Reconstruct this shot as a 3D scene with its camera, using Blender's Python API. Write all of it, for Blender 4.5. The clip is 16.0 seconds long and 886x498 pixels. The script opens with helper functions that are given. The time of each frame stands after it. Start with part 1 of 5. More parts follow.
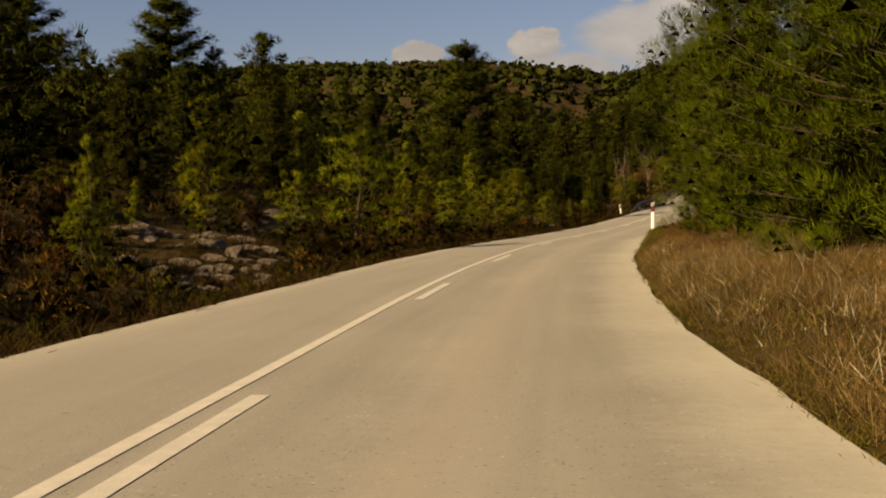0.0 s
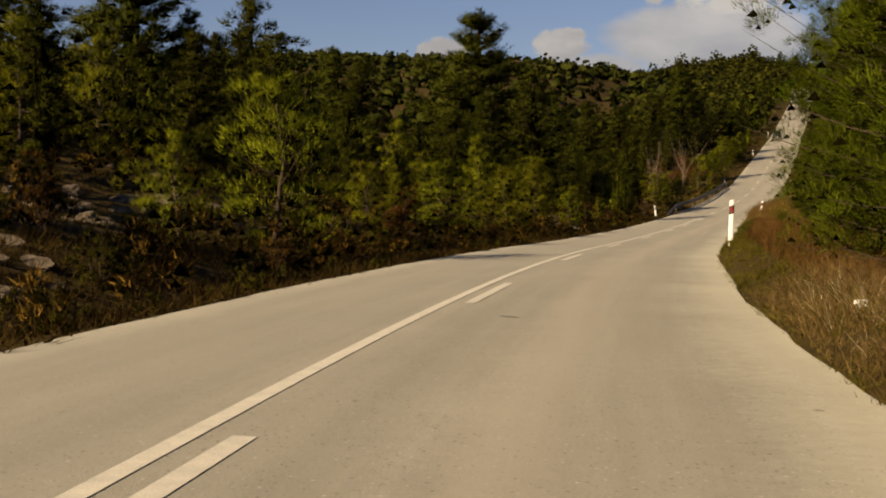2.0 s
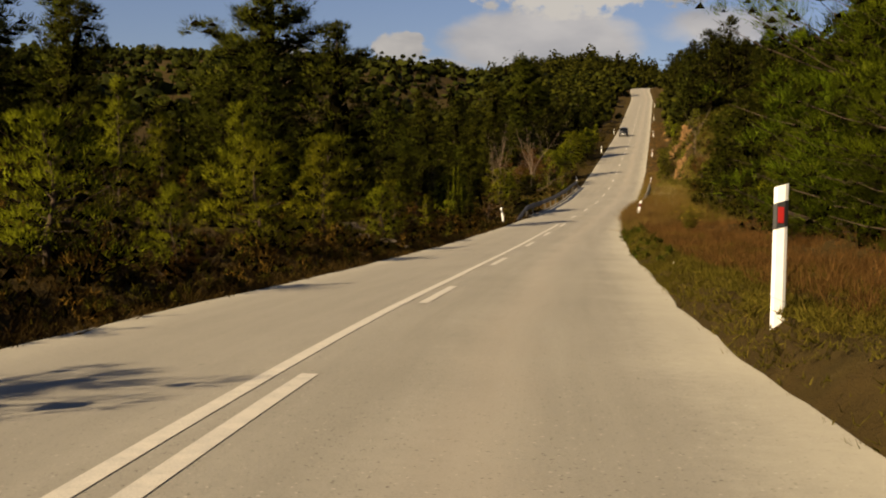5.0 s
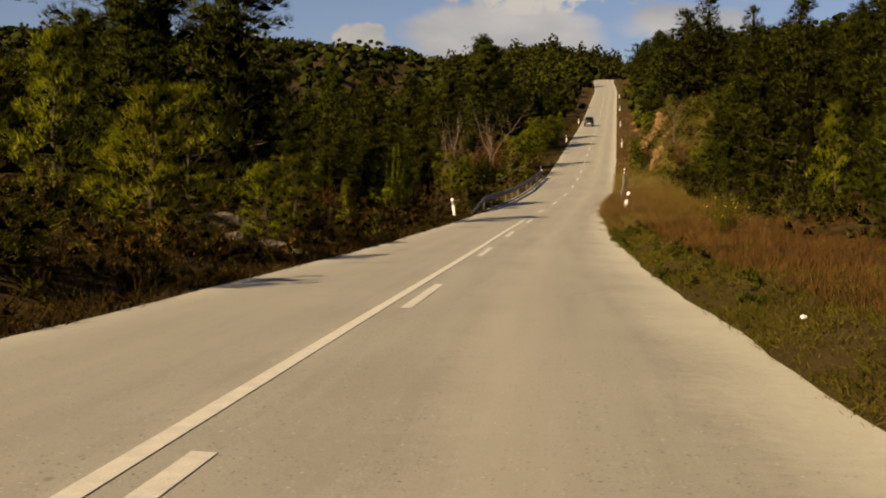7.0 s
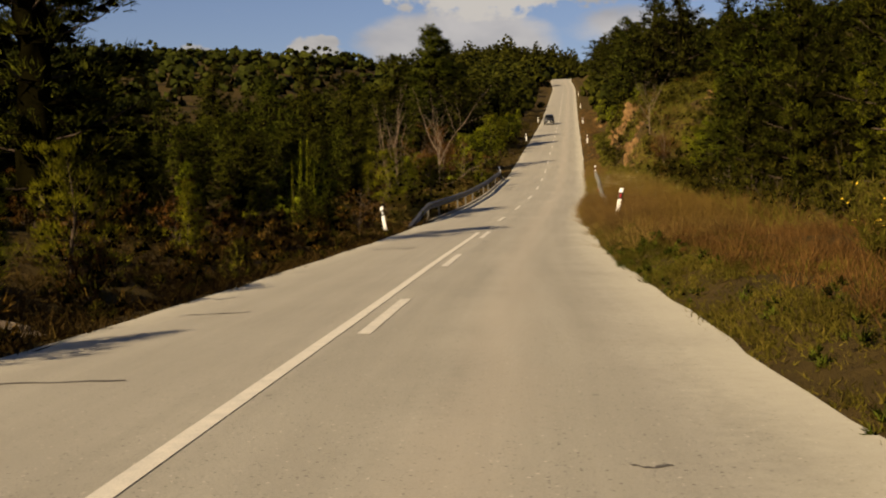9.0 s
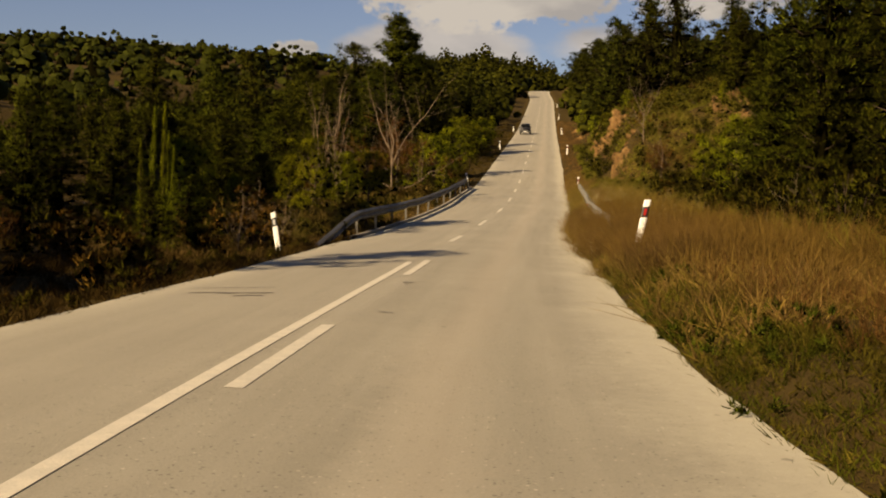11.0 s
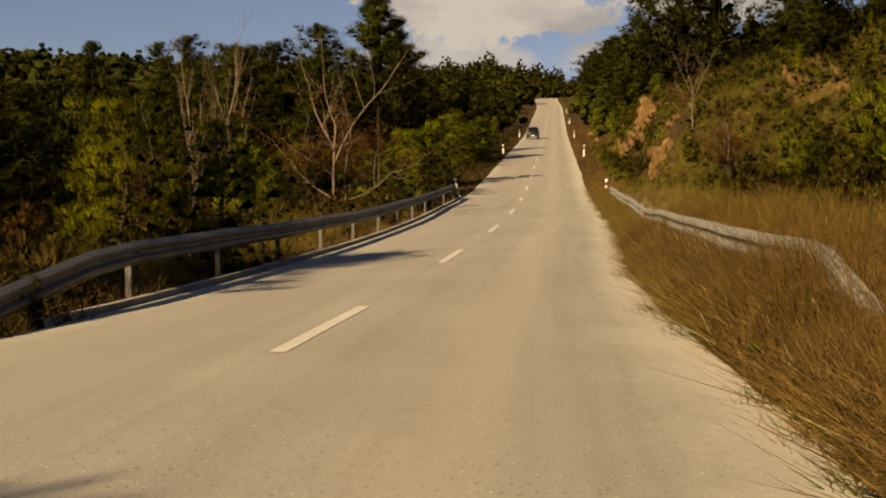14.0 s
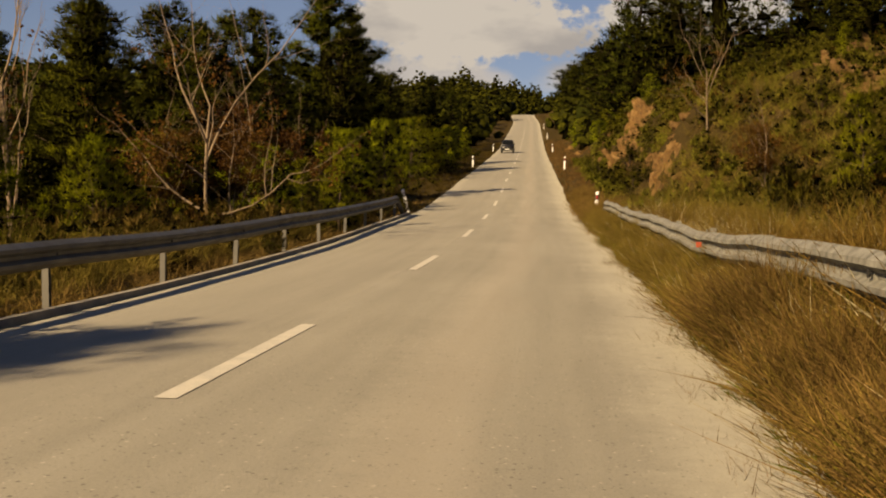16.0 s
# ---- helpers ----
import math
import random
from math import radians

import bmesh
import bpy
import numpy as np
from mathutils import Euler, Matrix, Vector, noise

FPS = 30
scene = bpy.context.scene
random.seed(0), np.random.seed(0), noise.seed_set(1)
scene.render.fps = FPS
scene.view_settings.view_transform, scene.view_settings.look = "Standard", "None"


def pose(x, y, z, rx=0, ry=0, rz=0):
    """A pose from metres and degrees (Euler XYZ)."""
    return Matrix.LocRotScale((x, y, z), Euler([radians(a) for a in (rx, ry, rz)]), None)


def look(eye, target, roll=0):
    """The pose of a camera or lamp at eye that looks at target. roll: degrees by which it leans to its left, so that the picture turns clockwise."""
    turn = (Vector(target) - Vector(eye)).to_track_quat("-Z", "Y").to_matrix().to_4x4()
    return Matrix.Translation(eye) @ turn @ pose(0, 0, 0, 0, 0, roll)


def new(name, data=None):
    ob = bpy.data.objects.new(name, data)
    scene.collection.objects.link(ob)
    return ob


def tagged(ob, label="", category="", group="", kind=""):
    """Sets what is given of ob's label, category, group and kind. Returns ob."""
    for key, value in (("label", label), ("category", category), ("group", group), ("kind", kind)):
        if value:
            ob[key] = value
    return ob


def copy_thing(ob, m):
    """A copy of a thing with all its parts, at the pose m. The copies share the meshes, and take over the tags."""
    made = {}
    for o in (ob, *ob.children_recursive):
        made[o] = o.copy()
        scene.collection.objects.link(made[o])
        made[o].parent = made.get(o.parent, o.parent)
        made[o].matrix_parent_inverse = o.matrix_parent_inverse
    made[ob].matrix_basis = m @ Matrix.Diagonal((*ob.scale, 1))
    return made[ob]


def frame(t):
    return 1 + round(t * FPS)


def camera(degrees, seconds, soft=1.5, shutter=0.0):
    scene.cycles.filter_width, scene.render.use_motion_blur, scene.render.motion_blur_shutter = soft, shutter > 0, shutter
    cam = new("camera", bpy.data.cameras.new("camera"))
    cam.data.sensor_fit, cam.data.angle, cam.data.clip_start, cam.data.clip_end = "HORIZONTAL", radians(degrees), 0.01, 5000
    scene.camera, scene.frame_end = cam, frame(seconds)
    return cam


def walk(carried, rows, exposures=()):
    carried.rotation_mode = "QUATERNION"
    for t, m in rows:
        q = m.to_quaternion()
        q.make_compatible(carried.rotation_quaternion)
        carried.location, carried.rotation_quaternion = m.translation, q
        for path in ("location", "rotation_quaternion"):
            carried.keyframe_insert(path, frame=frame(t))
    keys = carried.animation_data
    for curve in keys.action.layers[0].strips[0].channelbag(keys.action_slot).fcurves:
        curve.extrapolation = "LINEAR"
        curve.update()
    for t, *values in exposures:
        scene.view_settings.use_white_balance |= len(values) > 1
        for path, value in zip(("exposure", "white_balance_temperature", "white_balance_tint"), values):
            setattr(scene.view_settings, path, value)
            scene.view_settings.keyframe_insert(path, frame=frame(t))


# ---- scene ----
import itertools

# ---- lens and path ----
cam = camera(40.8, 16.0, soft=2.0, shutter=0.0)
PATH = [
    (0, 0.008, -0.134, 1.207, 87.567, 1.360, -0.158),
    (0.5, 0.297, 3.713, 1.107, 87.124, 0.324, -1.903),
    (1, 0.640, 7.838, 0.998, 87.247, -1.973, -1.531),
    (1.5, 0.844, 11.534, 0.940, 87.002, -2.591, 0.210),
    (2, 1.205, 15.267, 0.910, 87.437, -0.421, 0.816),
    (2.5, 1.565, 19.002, 0.884, 87.491, 1.023, -1.198),
    (3, 1.981, 22.828, 0.833, 87.711, 0.769, -2.254),
    (3.5, 2.476, 26.379, 0.823, 87.739, 0.516, -3.464),
    (4, 2.957, 29.959, 0.781, 87.730, 0.857, -4.126),
    (4.5, 3.603, 33.600, 0.742, 87.696, 0.415, -5.524),
    (7, 7.077, 51.296, 0.519, 87.293, -0.961, -8.801),
    (7.5, 7.924, 55.068, 0.413, 87.279, -1.046, -8.528),
    (8, 8.736, 58.535, 0.435, 87.419, -0.115, -8.921),
    (8.5, 9.628, 62.248, 0.289, 87.679, -0.034, -9.439),
    (9, 10.574, 65.711, 0.405, 87.699, 1.224, -10.699),
    (11.5, 15.419, 83.438, 0.342, 88.367, -1.709, -12.208),
    (12, 16.459, 87.042, 0.332, 88.474, -1.004, -11.953),
    (12.5, 17.544, 90.592, 0.326, 88.629, -1.117, -12.429),
    (13, 18.505, 94.160, 0.418, 88.580, -1.895, -11.871),
    (13.5, 19.532, 97.736, 0.525, 88.737, -1.630, -10.990),
    (14, 20.525, 101.151, 0.518, 89.018, 0.076, -11.573),
    (14.5, 21.541, 104.392, 0.609, 89.196, 0.025, -13.298),
    (15, 22.610, 108.208, 0.676, 89.215, -1.264, -13.000),
    (15.5, 23.630, 111.438, 0.722, 89.639, -0.677, -13.040),
    (16, 24.682, 114.657, 0.769, 89.949, -0.470, -12.712),
]
walk(cam, [(t, pose(x, y, z, rx, ry, rz)) for t, x, y, z, rx, ry, rz in PATH], exposures=[(0.0, 1.0, 8100, 10), (0.8, 1.0, 7500, 10), (1.5, 1.0, 7150, 9), (4.6, 1.0, 7150, 9), (7.0, 1.0, 7350, 9), (7.6, 1.0, 7050, 9), (9.0, 1.0, 7050, 9), (11.4, 1.0, 8050, 10), (13.5, 1.0, 8200, 10), (16.0, 1.0, 8100, 10)])

# ---- light ----
SUN_AZ, SUN_EL = 236.5, 31.0          # compass degrees from +y towards +x, and height
sun_way = Vector((math.sin(radians(SUN_AZ)) * math.cos(radians(SUN_EL)), math.cos(radians(SUN_AZ)) * math.cos(radians(SUN_EL)), math.sin(radians(SUN_EL))))
sun = new("sun", bpy.data.lights.new("sun", "SUN"))
sun.data.energy, sun.data.angle, sun.data.color = 5.0, radians(0.5), (1.0, 0.81, 0.56)
sun.matrix_world = look(sun_way * 300, (0, 0, 0))


def nd(tree, kind, x=0, y=0, **sets):
    n = tree.nodes.new(kind)
    for k, v in sets.items():
        if k in n.inputs:
            n.inputs[k].default_value = v
    n.location = (x, y)
    return n


def vmath(tree, op, a, b):
    n = tree.nodes.new("ShaderNodeMath")
    n.operation = op
    for i, v in enumerate((a, b)):
        if v is None:
            continue
        if isinstance(v, (int, float)):
            n.inputs[i].default_value = v
        else:
            tree.links.new(v, n.inputs[i])
    return n.outputs[0]


def vec(tree, op, a, b):
    n = tree.nodes.new("ShaderNodeVectorMath")
    n.operation = op
    for i, v in enumerate((a, b)):
        if isinstance(v, tuple):
            n.inputs[i].default_value = v
        elif v is not None:
            tree.links.new(v, n.inputs[i])
    return n


def ramp(tree, fac, stops, mode="LINEAR"):
    n = tree.nodes.new("ShaderNodeValToRGB")
    els = n.color_ramp.elements
    n.color_ramp.interpolation = mode
    els.remove(els[1])
    for k, (p, c) in enumerate(stops):
        e = els[0] if k == 0 else els.new(p)
        e.position = p
        e.color = (*c, 1) if isinstance(c, tuple) else (c, c, c, 1)
    tree.links.new(fac, n.inputs[0])
    return n.outputs[0]


def blend(tree, fac, a, b, how="MIX"):
    n = tree.nodes.new("ShaderNodeMix")
    n.data_type, n.blend_type = "RGBA", how
    for i, v in ((0, fac), (6, a), (7, b)):
        if isinstance(v, (int, float)):
            n.inputs[i].default_value = v
        elif isinstance(v, tuple):
            n.inputs[i].default_value = (*v, 1)
        else:
            tree.links.new(v, n.inputs[i])
    return n.outputs[2]


world = bpy.data.worlds.new("sky")
scene.world = world
world.use_nodes = True
wt = world.node_tree
wt.nodes.clear()
sky = wt.nodes.new("ShaderNodeTexSky")
sky.sky_type, sky.sun_disc = "NISHITA", False
sky.sun_elevation, sky.sun_rotation = radians(SUN_EL), radians(SUN_AZ)
sky.air_density, sky.dust_density, sky.ozone_density = 1.0, 0.4, 3.0
way = wt.nodes.new("ShaderNodeTexCoord").outputs["Generated"]


def cloud_dir(az, el):
    a, e = radians(az), radians(el)
    return (math.sin(a) * math.cos(e), math.cos(a) * math.cos(e), math.sin(e))


# cumulus banks: bearing, height, half width and half height in degrees, weight
CLOUDS = [(13.0, 10.9, 6.8, 2.7, 1.0), (17.5, 10.0, 3.0, 1.3, 0.7), (4.7, 7.2, 1.7, 1.0, 1.0), (-0.9, 6.9, 1.5, 0.75, 0.8), (-14.5, 5.3, 2.5, 0.9, 0.8), (24.0, 11.0, 6.0, 2.2, 0.9)]
VEILS = [(11.6, 7.4, 5.6, 2.1, 1.0), (6.0, 6.0, 4.0, 1.0, 0.8), (20.0, 8.0, 4.0, 1.2, 0.7)]


def banks(rows):
    """How much cloud stands in a direction: the strongest of several soft ellipses."""
    most = None
    for az, el, wide, tall, weight in rows:
        d = vec(wt, "SUBTRACT", way, cloud_dir(az, el)).outputs[0]
        a = radians(az)
        along = vec(wt, "DOT_PRODUCT", d, (math.cos(a), -math.sin(a), 0.0)).outputs["Value"]
        up = vec(wt, "DOT_PRODUCT", d, (0.0, 0.0, 1.0)).outputs["Value"]
        deep = vec(wt, "DOT_PRODUCT", d, (math.sin(a), math.cos(a), 0.0)).outputs["Value"]
        q = vmath(wt, "ADD", vmath(wt, "POWER", vmath(wt, "DIVIDE", along, math.sin(radians(wide))), 2.0), vmath(wt, "POWER", vmath(wt, "DIVIDE", up, math.sin(radians(tall))), 2.0))
        q = vmath(wt, "ADD", q, vmath(wt, "MULTIPLY", vmath(wt, "ABSOLUTE", deep, None), 4.0))
        one = vmath(wt, "MULTIPLY", vmath(wt, "MAXIMUM", vmath(wt, "SUBTRACT", 1.0, q), 0.0), weight)
        most = one if most is None else vmath(wt, "MAXIMUM", most, one)
    return most


density = banks(CLOUDS)
puff = nd(wt, "ShaderNodeTexNoise", Scale=22.0, Detail=9.0, Roughness=0.58)
wt.links.new(vec(wt, "MULTIPLY", way, (1.0, 1.0, 1.7)).outputs[0], puff.inputs["Vector"])
fine = nd(wt, "ShaderNodeTexNoise", Scale=70.0, Detail=6.0, Roughness=0.55)
wt.links.new(vec(wt, "MULTIPLY", way, (1.0, 1.0, 1.3)).outputs[0], fine.inputs["Vector"])
ragged = vmath(wt, "ADD", vmath(wt, "MULTIPLY", vmath(wt, "SUBTRACT", fine.outputs[0], 0.5), 1.9), vmath(wt, "MULTIPLY", vmath(wt, "SUBTRACT", puff.outputs[0], 0.5), 1.6))
body_fac = vmath(wt, "ADD", vmath(wt, "MULTIPLY", density, 1.5), vmath(wt, "MULTIPLY", ragged, vmath(wt, "MINIMUM", vmath(wt, "MULTIPLY", density, 5.0), 1.0)))
cover = ramp(wt, body_fac, [(0.30, 0.0), (0.72, 1.0)], "EASE")
haze_fac = ramp(wt, vmath(wt, "ADD", vmath(wt, "MULTIPLY", banks(VEILS), 1.3), vmath(wt, "MULTIPLY", vmath(wt, "SUBTRACT", puff.outputs[0], 0.5), 1.1)), [(0.15, 0.0), (0.75, 0.9)], "EASE")
big = nd(wt, "ShaderNodeTexNoise", Scale=11.0, Detail=5.0, Roughness=0.5)
wt.links.new(vec(wt, "ADD", vec(wt, "MULTIPLY", way, (1.0, 1.0, 2.4)).outputs[0], (3.1, 0.4, 0.07)).outputs[0], big.inputs["Vector"])
rise = wt.nodes.new("ShaderNodeSeparateXYZ")
wt.links.new(way, rise.inputs[0])
shade = vmath(wt, "ADD", vmath(wt, "MULTIPLY", vmath(wt, "SUBTRACT", big.outputs[0], 0.5), 1.7), vmath(wt, "MULTIPLY", rise.outputs[2], 3.2))
tone = ramp(wt, shade, [(0.30, (5.6, 5.6, 6.0)), (0.62, (8.4, 8.2, 8.2))])
vapour = ramp(wt, big.outputs[0], [(0.35, (5.6, 5.6, 6.1)), (0.65, (8.0, 7.8, 8.0))])
sky_mix = blend(wt, cover, blend(wt, haze_fac, blend(wt, 1.0, sky.outputs[0], (1.16, 1.08, 1.28), "MULTIPLY"), vapour), tone)
bg = nd(wt, "ShaderNodeBackground", Strength=0.0325)
wt.links.new(sky_mix, bg.inputs["Color"])
out = wt.nodes.new("ShaderNodeOutputWorld")
wt.links.new(bg.outputs[0], out.inputs[0])

# ---- materials ----


def material(name):
    m = bpy.data.materials.new(name)
    m.use_nodes = True
    t = m.node_tree
    return m, t, t.nodes["Principled BSDF"]


def noise_tex(t, scale, detail=6.0, rough=0.55, coord=None, distortion=0.0):
    n = nd(t, "ShaderNodeTexNoise", Scale=scale, Detail=detail, Roughness=rough, Distortion=distortion)
    if coord is not None:
        t.links.new(coord, n.inputs["Vector"])
    return n.outputs[0]


def bump(t, b, height, strength, dist):
    n = nd(t, "ShaderNodeBump", Strength=strength, Distance=dist)
    t.links.new(height, n.inputs["Height"])
    t.links.new(n.outputs[0], b.inputs["Normal"])


def foliage(name, colors, translucent=0.3, rough=0.7, spread=0.5):
    """Leaves or needles: each island takes its own tone, each plant a shift of its own."""
    m, t, b = material(name)
    isl = t.nodes.new("ShaderNodeNewGeometry").outputs["Random Per Island"]
    obj = t.nodes.new("ShaderNodeObjectInfo").outputs["Random"]
    n = len(colors)
    col = ramp(t, vmath(t, "ADD", 0.22, vmath(t, "MULTIPLY", isl, 0.5)), [(i / max(1, n - 1), c) for i, c in enumerate(colors)])
    co = t.nodes.new("ShaderNodeTexCoord").outputs["Object"]
    clump = ramp(t, noise_tex(t, 0.55, 3.0, 0.65, co), [(0.36, 0.0), (0.64, 1.0)])
    fine_n = noise_tex(t, 9.0, 5.0, 0.75, co)
    val = vmath(t, "ADD", 1.0 - spread, vmath(t, "MULTIPLY", vmath(t, "ADD", vmath(t, "MULTIPLY", obj, 0.6), clump), spread * 1.15))
    hsv = t.nodes.new("ShaderNodeHueSaturation")
    t.links.new(col, hsv.inputs["Color"])
    t.links.new(vmath(t, "MULTIPLY", val, ramp(t, fine_n, [(0.34, 0.50), (0.5, 0.95), (0.66, 1.45)])), hsv.inputs["Value"])
    bump(t, b, fine_n, 0.8, 0.12)
    t.links.new(vmath(t, "ADD", 0.485, vmath(t, "MULTIPLY", obj, 0.03)), hsv.inputs["Hue"])
    t.links.new(hsv.outputs[0], b.inputs["Base Color"])
    b.inputs["Roughness"].default_value = rough
    b.inputs["Specular IOR Level"].default_value = 0.03
    tr = t.nodes.new("ShaderNodeBsdfTranslucent")
    t.links.new(hsv.outputs[0], tr.inputs["Color"])
    mix = nd(t, "ShaderNodeMixShader")
    mix.inputs[0].default_value = translucent
    t.links.new(b.outputs[0], mix.inputs[1])
    t.links.new(tr.outputs[0], mix.inputs[2])
    t.links.new(mix.outputs[0], t.nodes["Material Output"].inputs[0])
    return m


def plain(name, col, rough=0.6, metal=0.0, vary=0.25, scale=6.0, bumps=0.15, gloss=0.5):
    """A surface of one colour with soft stains, fine grain and a little relief."""
    m, t, b = material(name)
    co = t.nodes.new("ShaderNodeTexCoord").outputs["Object"]
    a, f = noise_tex(t, scale, 6.0, 0.6, co), noise_tex(t, scale * 14, 4.0, 0.6, co)
    lo, hi = tuple(c * (1 - vary) for c in col), tuple(min(1.0, c * (1 + vary * 0.6)) for c in col)
    c = ramp(t, a, [(0.3, lo), (0.7, hi)])
    c = blend(t, 0.25, c, ramp(t, f, [(0.3, lo), (0.7, hi)]))
    t.links.new(c, b.inputs["Base Color"])
    t.links.new(ramp(t, a, [(0.3, min(1, rough * 1.15)), (0.7, rough * 0.8)]), b.inputs["Roughness"])
    b.inputs["Metallic"].default_value = metal
    b.inputs["Specular IOR Level"].default_value = gloss
    bump(t, b, f, bumps, 0.01)
    return m


# foliage tones
PINE_YOUNG = foliage("young_pine_needles", [(0.0428, 0.0472, 0.0019), (0.1569, 0.1641, 0.0080), (0.3488, 0.3501, 0.0232)], 0.22)
PINE_NEAR = foliage("dense_pine_needles", [(0.0202, 0.0278, 0.0010), (0.0707, 0.0905, 0.0036), (0.1610, 0.1863, 0.0114)], 0.22)
PINE_OLD = foliage("old_pine_needles", [(0.0102, 0.0117, 0.0005), (0.0419, 0.0462, 0.0033), (0.1123, 0.1101, 0.0087)], 0.08)
PINE_FAR_ROAD = foliage("climbing_pine_needles", [(0.0064, 0.0072, 0.0006), (0.0295, 0.0320, 0.0028), (0.0784, 0.0795, 0.0073)], 0.08)
SHRUB_GREEN = foliage("maquis_leaves", [(0.0129, 0.0132, 0.0007), (0.0568, 0.0541, 0.0043), (0.1655, 0.1355, 0.0158)], 0.08)
SHRUB_BROWN = foliage("rusty_leaves", [(0.0208, 0.0104, 0.0021), (0.0928, 0.0451, 0.0084), (0.2502, 0.1268, 0.0248)], 0.08)
LEAF_RUST = foliage("withered_rust_leaves", [(0.0474, 0.0232, 0.0053), (0.1001, 0.0506, 0.0105), (0.1739, 0.0949, 0.0211)], 0.15)
GRASS_DRY = foliage("dry_grass_blades", [(0.0746, 0.0461, 0.0145), (0.1651, 0.1115, 0.0371), (0.3187, 0.2329, 0.0980)], 0.2)
GRASS_PALE = foliage("bleached_grass_blades", [(0.22, 0.18, 0.10), (0.38, 0.32, 0.20), (0.55, 0.49, 0.35)], 0.2)
GRASS_GREEN = foliage("green_grass_blades", [(0.0425, 0.0394, 0.0049), (0.0903, 0.0738, 0.0098), (0.1661, 0.1168, 0.0246)], 0.2)
WEED_GREEN = foliage("green_weed_stems", [(0.0624, 0.0572, 0.0065), (0.1300, 0.1170, 0.0143), (0.2145, 0.1820, 0.0390)], 0.18)
WEED_OLIVE = foliage("olive_weed_stems", [(0.0746, 0.0536, 0.0110), (0.1573, 0.1120, 0.0236), (0.2818, 0.1958, 0.0599)], 0.15)
WEED_BROWN = foliage("brown_weed_stems", [(0.0465, 0.0298, 0.0078), (0.1364, 0.0863, 0.0251), (0.2633, 0.1755, 0.0626)], 0.12)
HERB_GREEN = foliage("green_herb_leaves", [(0.0286, 0.0364, 0.0026), (0.0650, 0.0754, 0.0065), (0.1235, 0.1300, 0.0182)], 0.15)
WEED_RUST = foliage("rust_weed_stems", [(0.0461, 0.0231, 0.0058), (0.1126, 0.0606, 0.0158), (0.2019, 0.1183, 0.0360)], 0.12)
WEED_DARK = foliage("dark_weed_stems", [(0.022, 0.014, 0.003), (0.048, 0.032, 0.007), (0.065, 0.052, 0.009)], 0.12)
BARK = plain("pine_bark", (0.06, 0.042, 0.028), 0.9, vary=0.5, scale=9.0, bumps=0.6, gloss=0.1)
BARK_PALE = plain("pale_bark", (0.185, 0.135, 0.088), 0.85, vary=0.35, scale=9.0, bumps=0.4, gloss=0.1)
STEEL = plain("galvanised_steel", (0.098, 0.092, 0.078), 0.6, 0.3, vary=0.3, scale=2.2, bumps=0.1)
STEEL_OLD = plain("weathered_galvanised_steel", (0.17, 0.165, 0.14), 0.85, 0.1, vary=0.7, scale=7.0, bumps=0.15)
CONCRETE = plain("kerb_concrete", (0.23, 0.205, 0.165), 0.9, vary=0.35, scale=2.0, bumps=0.4)
PLASTIC = plain("white_plastic", (0.78, 0.77, 0.73), 0.55, vary=0.14, scale=7.0, bumps=0.06)
BAND = plain("black_band", (0.02, 0.02, 0.02), 0.5, vary=0.2)
RED = plain("red_reflector", (0.30, 0.012, 0.010), 0.35, vary=0.2, scale=20)
PALE_REFLECTOR = plain("pale_reflector", (0.45, 0.45, 0.44), 0.3, vary=0.2, scale=20)
ORANGE = plain("dull_red_marker", (0.33, 0.05, 0.025), 0.5, vary=0.2)
PAPER = plain("white_litter", (0.75, 0.74, 0.70), 0.7, vary=0.15)
CAR_PAINT = plain("black_car_paint", (0.010, 0.010, 0.012), 0.35, vary=0.15, bumps=0.01, gloss=0.3)
CAR_GLASS = plain("dark_car_glass", (0.012, 0.014, 0.016), 0.2, vary=0.1, bumps=0.0, gloss=0.2)
TYRE = plain("tyre_rubber", (0.018, 0.018, 0.018), 0.9, vary=0.2)
CHROME = plain("bright_metal", (0.6, 0.6, 0.6), 0.25, 0.9, vary=0.1)
PYLON = plain("pylon_steel", (0.16, 0.17, 0.19), 0.6, 0.4, vary=0.15)
# near-black colour that stands in for the shade inside crowns and bushes
INNER_SHADE = plain("inner_shade_black", (0.004, 0.0035, 0.001), 1.0, vary=0.4, scale=5.0, bumps=0.3, gloss=0.0)
TAR = plain("dark_tar", (0.06, 0.052, 0.044), 0.85, vary=0.3, scale=12)
LAMP_GLASS = plain("headlamp_glass", (0.85, 0.85, 0.82), 0.1, vary=0.05, bumps=0.0)


